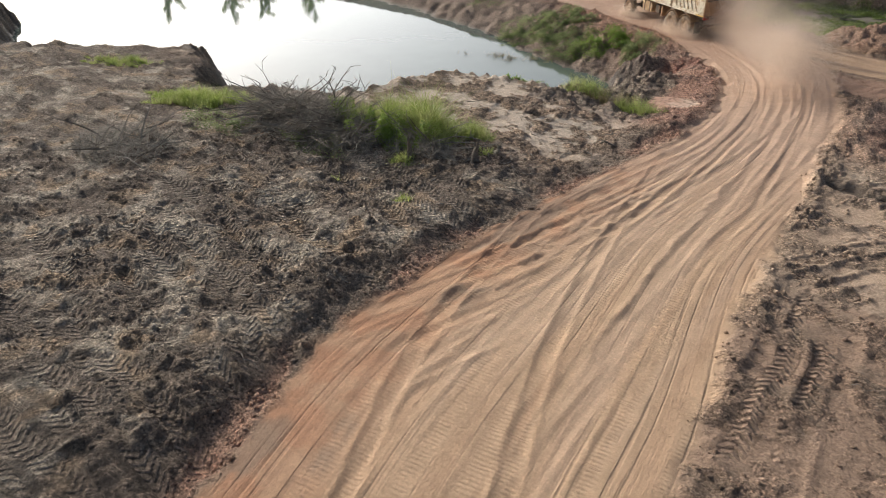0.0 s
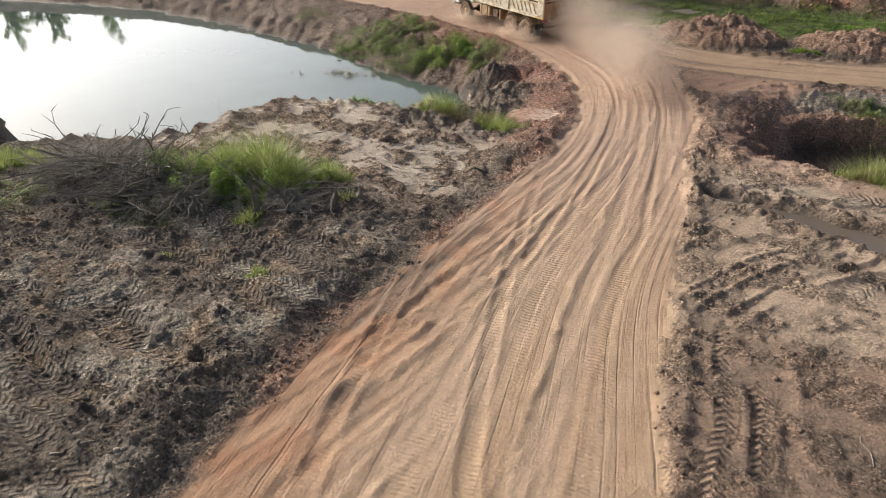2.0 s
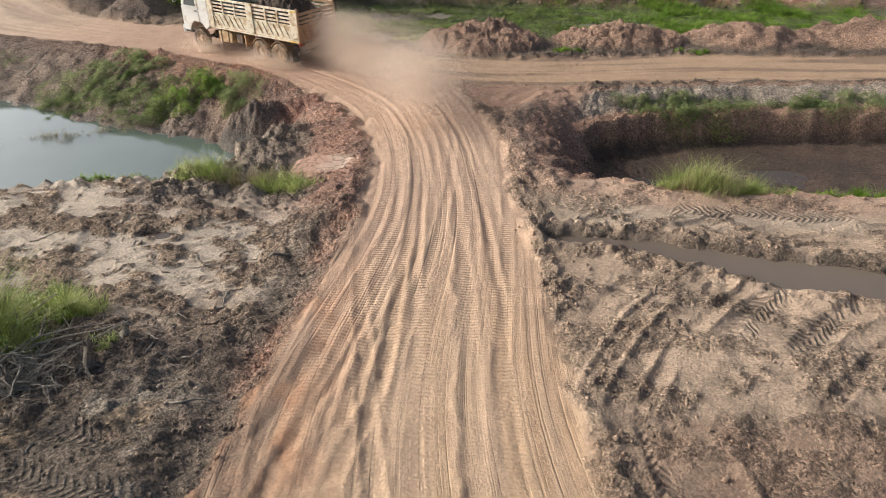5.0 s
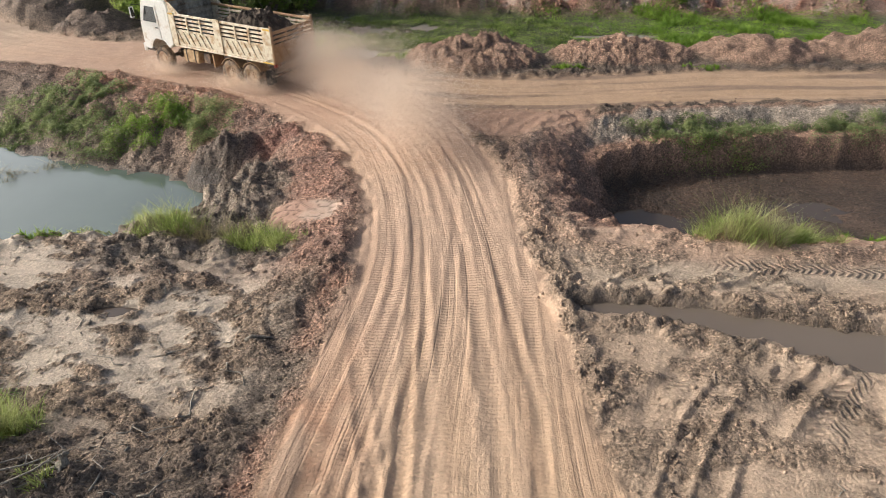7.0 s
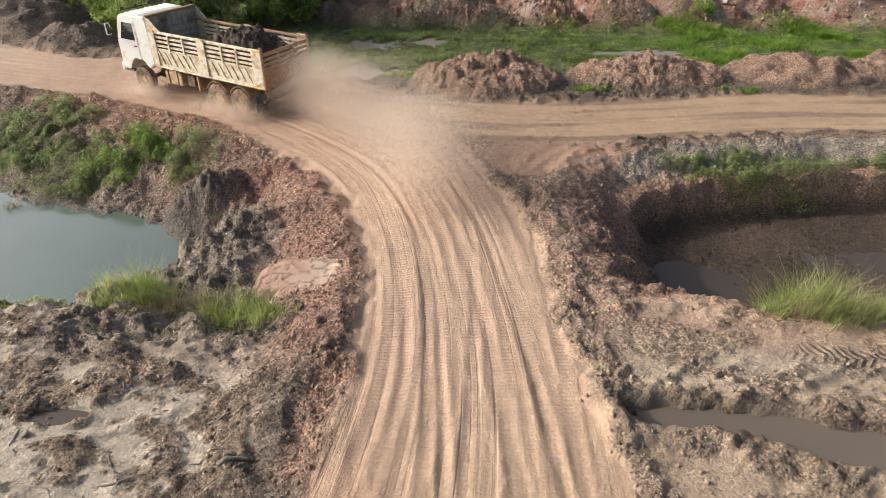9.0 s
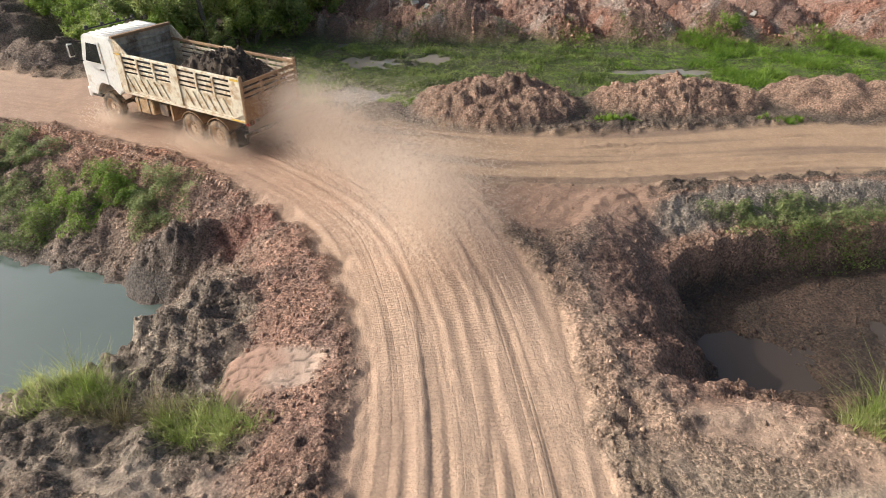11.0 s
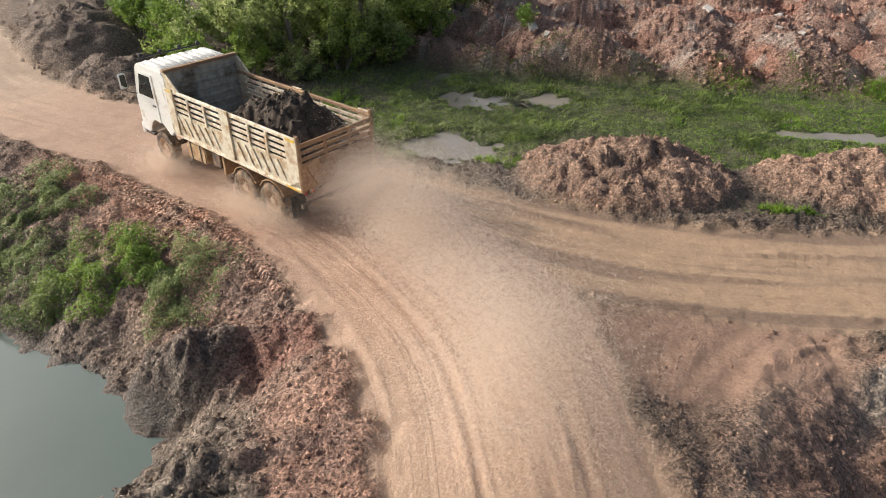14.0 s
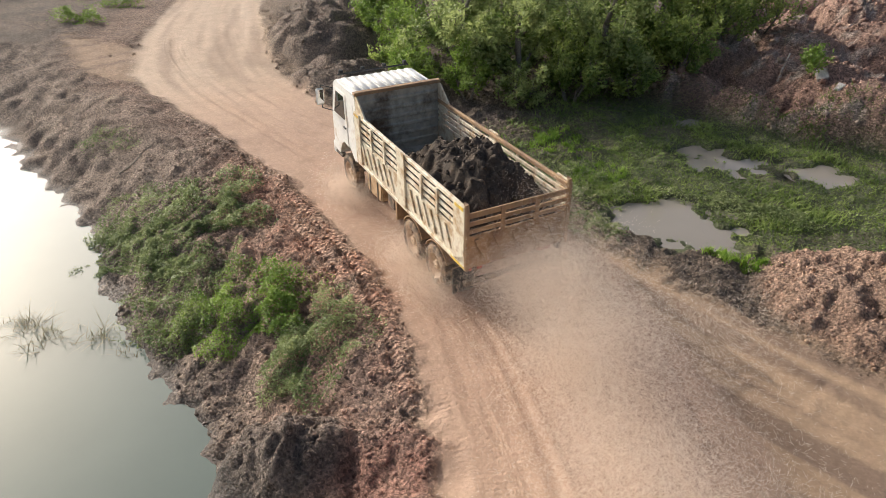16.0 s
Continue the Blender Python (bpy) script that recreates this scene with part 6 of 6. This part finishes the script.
brush_heap(-21.9, 9.0, 1.6, 1.2, 22, 0.25)


def stump(x, y, height, radius):
    """A torn stump: a twisted splintered stem on a knot of thin roots."""
    random.seed(int(x * 100))
    bm = bmesh.new()
    sway = [Vector((random.uniform(-0.04, 0.04), random.uniform(-0.04, 0.04), 0)) for k in range(5)]
    tube(bm, [sway[k] + Vector((0.05 * k * 0.3, 0, height * k / 4 - 0.05)) for k in range(5)], [radius * 1.5, radius * 1.1, radius, radius * 0.8, radius * 0.35], 8)
    for k in range(3):
        a = k * 2.1 + random.random()
        p = Vector((0.03 * math.cos(a), 0.03 * math.sin(a), height * 0.8))
        tube(bm, [p, p + Vector((0.03 * math.cos(a), 0.03 * math.sin(a), height * random.uniform(0.15, 0.4)))], [radius * 0.45, 0.006], 5)
    for k in range(7):
        a = k * 0.95 + random.random()
        reach = random.uniform(0.2, 0.5)
        tube(bm, [(0, 0, height * 0.2), (reach * 0.5 * math.cos(a), reach * 0.5 * math.sin(a), random.uniform(0.02, 0.12)), (reach * math.cos(a + 0.3), reach * math.sin(a + 0.3), random.uniform(-0.04, 0.1))], [radius * 0.5, radius * 0.3, 0.008], 5)
    for vert in bm.verts:
        vert.co += Vector((random.uniform(-1, 1), random.uniform(-1, 1), random.uniform(-1, 1))) * 0.014
    ob = part("tree_stump", bm, BARK if int(x * 10) % 2 else DEADWOOD, flat=True)
    ob.matrix_world = pose(x, y, float(ground_z(x, y)), random.uniform(-20, 20), random.uniform(-20, 20), random.uniform(0, 360))
    tagged(ob, "torn grey tree stump with splintered top and roots", "stump", "stumps beside the brush heap")


for x, y, h, r in ((-13.9, 14.9, 0.85, 0.075), (-13.3, 15.4, 0.5, 0.08), (-12.3, 16.2, 0.8, 0.085), (-12.0, 17.2, 0.45, 0.08), (-14.6, 15.0, 0.45, 0.06)):
    stump(x, y, h, r)


def lying(x, y, turn, length, radius, label, bend=0.1, name="stick", rise=0.0, material=DEADWOOD):
    c, s = math.cos(radians(turn)), math.sin(radians(turn))
    pts = []
    for k in range(5):
        u = (k / 4 - 0.5) * length
        w = bend * math.sin(k * 2.1 + x)
        px, py = x + u * c - w * s, y + u * s + w * c
        pts.append((px, py, float(ground_z(px, py)) + radius * 0.7 + rise * k / 4))
    return stick(pts, radius, label, name, material)


lying(-9.75, 19.7, -45, 0.9, 0.022, "bent pale stick lying on the mud")
lying(-9.5, 20.7, 15, 0.6, 0.05, "short dark log lying on the crust", 0.03, "log", material=BARK)
lying(-10.4, 18.9, 70, 1.0, 0.025, "crooked root lying beside the road", 0.15)
lying(-11.4, 17.2, 110, 0.9, 0.02, "thin grey branch on the mud")
lying(-9.0, 54.3, 75, 0.5, 0.06, "pale leaning post on the waste ground", 0.02, "post", 0.9, CONCRETE)
lying(10.2, 53.5, 80, 0.3, 0.03, "thin dark stake on the waste ground", 0.02, "stake", 1.6, BARK)
lying(-26.0, 38.0, 55, 1.2, 0.03, "pale stick leaning on the bank", 0.05, rise=0.3)
for k in range(90):
    x, y = rng.uniform(-17, -9.6), rng.uniform(4, 23)
    lying(x, y, rng.uniform(0, 180), rng.uniform(0.25, 0.9), rng.uniform(0.008, 0.02), "thin dry stick lying on the mud", 0.06)
for k in range(12):
    x, y = rng.uniform(-1.5, 4), rng.uniform(12, 24)
    lying(x, y, rng.uniform(0, 180), rng.uniform(0.3, 0.8), rng.uniform(0.006, 0.014), "thin dry stick lying on the mud", 0.06)


# ---- dust thrown up behind the wheels: very fine flakes hanging in the air ----
def dust(n):
    """Hair-thin tan slivers, far too fine to tell apart, in rolling puffs along the way that the truck has come."""
    rng = np.random.default_rng(23)
    puffs = 90
    pr = np.random.default_rng(4)
    trail = [(p[0], p[1]) for p in MAIN if 24 < p[1] < 38.4 and p[0] > -13.5][::-1]
    run = np.concatenate([[0], np.cumsum([math.dist(a, b) for a, b in zip(trail, trail[1:])])])
    s = pr.random(puffs) ** 1.6 * 11.0
    px = np.interp(s, run, [p[0] for p in trail]) + pr.normal(size=puffs) * (0.4 + 0.03 * s)
    py = np.interp(s, run, [p[1] for p in trail]) + pr.normal(size=puffs) * (0.35 + 0.03 * s)
    size = (0.42 + 0.05 * s) * (0.7 + 0.6 * pr.random(puffs))
    pz = -0.25 + size * 0.8 + np.abs(pr.normal(size=puffs)) * (0.6 + 0.05 * s)
    weight = size ** 1.5 / (1 + 0.04 * s)
    k = rng.choice(puffs, n, p=weight / weight.sum())
    p = np.stack([px[k], py[k], pz[k]], 1) + rng.normal(size=(n, 3)) * size[k][:, None] * np.array([0.75, 0.75, 0.6])
    beside = rng.random(n) < 0.2                     # thrown out low beside the wheels
    m = np.array(TRUCK)
    u, w, h = rng.choice([1.2, 2.3, 6.4], n) + rng.normal(size=n) * 0.6, rng.choice([-1.4, 1.4], n) + rng.normal(size=n) * 0.3, np.abs(rng.normal(size=n)) * 0.3
    q = np.stack([m[0, 3] + m[0, 0] * u + m[0, 1] * w, m[1, 3] + m[1, 0] * u + m[1, 1] * w, m[2, 3] + h], 1)
    p = np.where(beside[:, None], q, p)
    p[:, 2] = np.where(p[:, 2] > 2.6, p[:, 2] % 2.6, p[:, 2])
    p[:, 2] = np.maximum(p[:, 2], ground_z(p[:, 0], p[:, 1]) + 0.02)
    r = spun(rng, n)
    a, b = r[:, :, 0] * 0.042, r[:, :, 1] * 0.0030
    v = np.stack([p - a, p + b, p + a], 1).reshape(-1, 3)
    stuff("dust_cloud", v, np.arange(3 * n).reshape(-1, 3), DUST, "pale tan dust hanging over the road behind the truck", "dust")


dust(560000)

# thin weed stems standing in the shallows
n = 1500
x, y = patch_points(-21.2, 32.2, 4.2, 0.8, n, 22)
keep = ground_z(x, y) < POND_Z - 0.02
x, y = x[keep], y[keep]
clump = step(0.0, 0.4, fbm(x, y, 0.7, 3, 481))
keep = rng.random(len(x)) < clump
v, f = blades(rng, x[keep], y[keep], np.full(keep.sum(), POND_Z - 0.02), 0.1 + 0.2 * rng.random(keep.sum()), 0.008, 1.8)
stuff("water_weed", v, f, DRY, "thin pale weed stems standing in the shallow water", "plants")
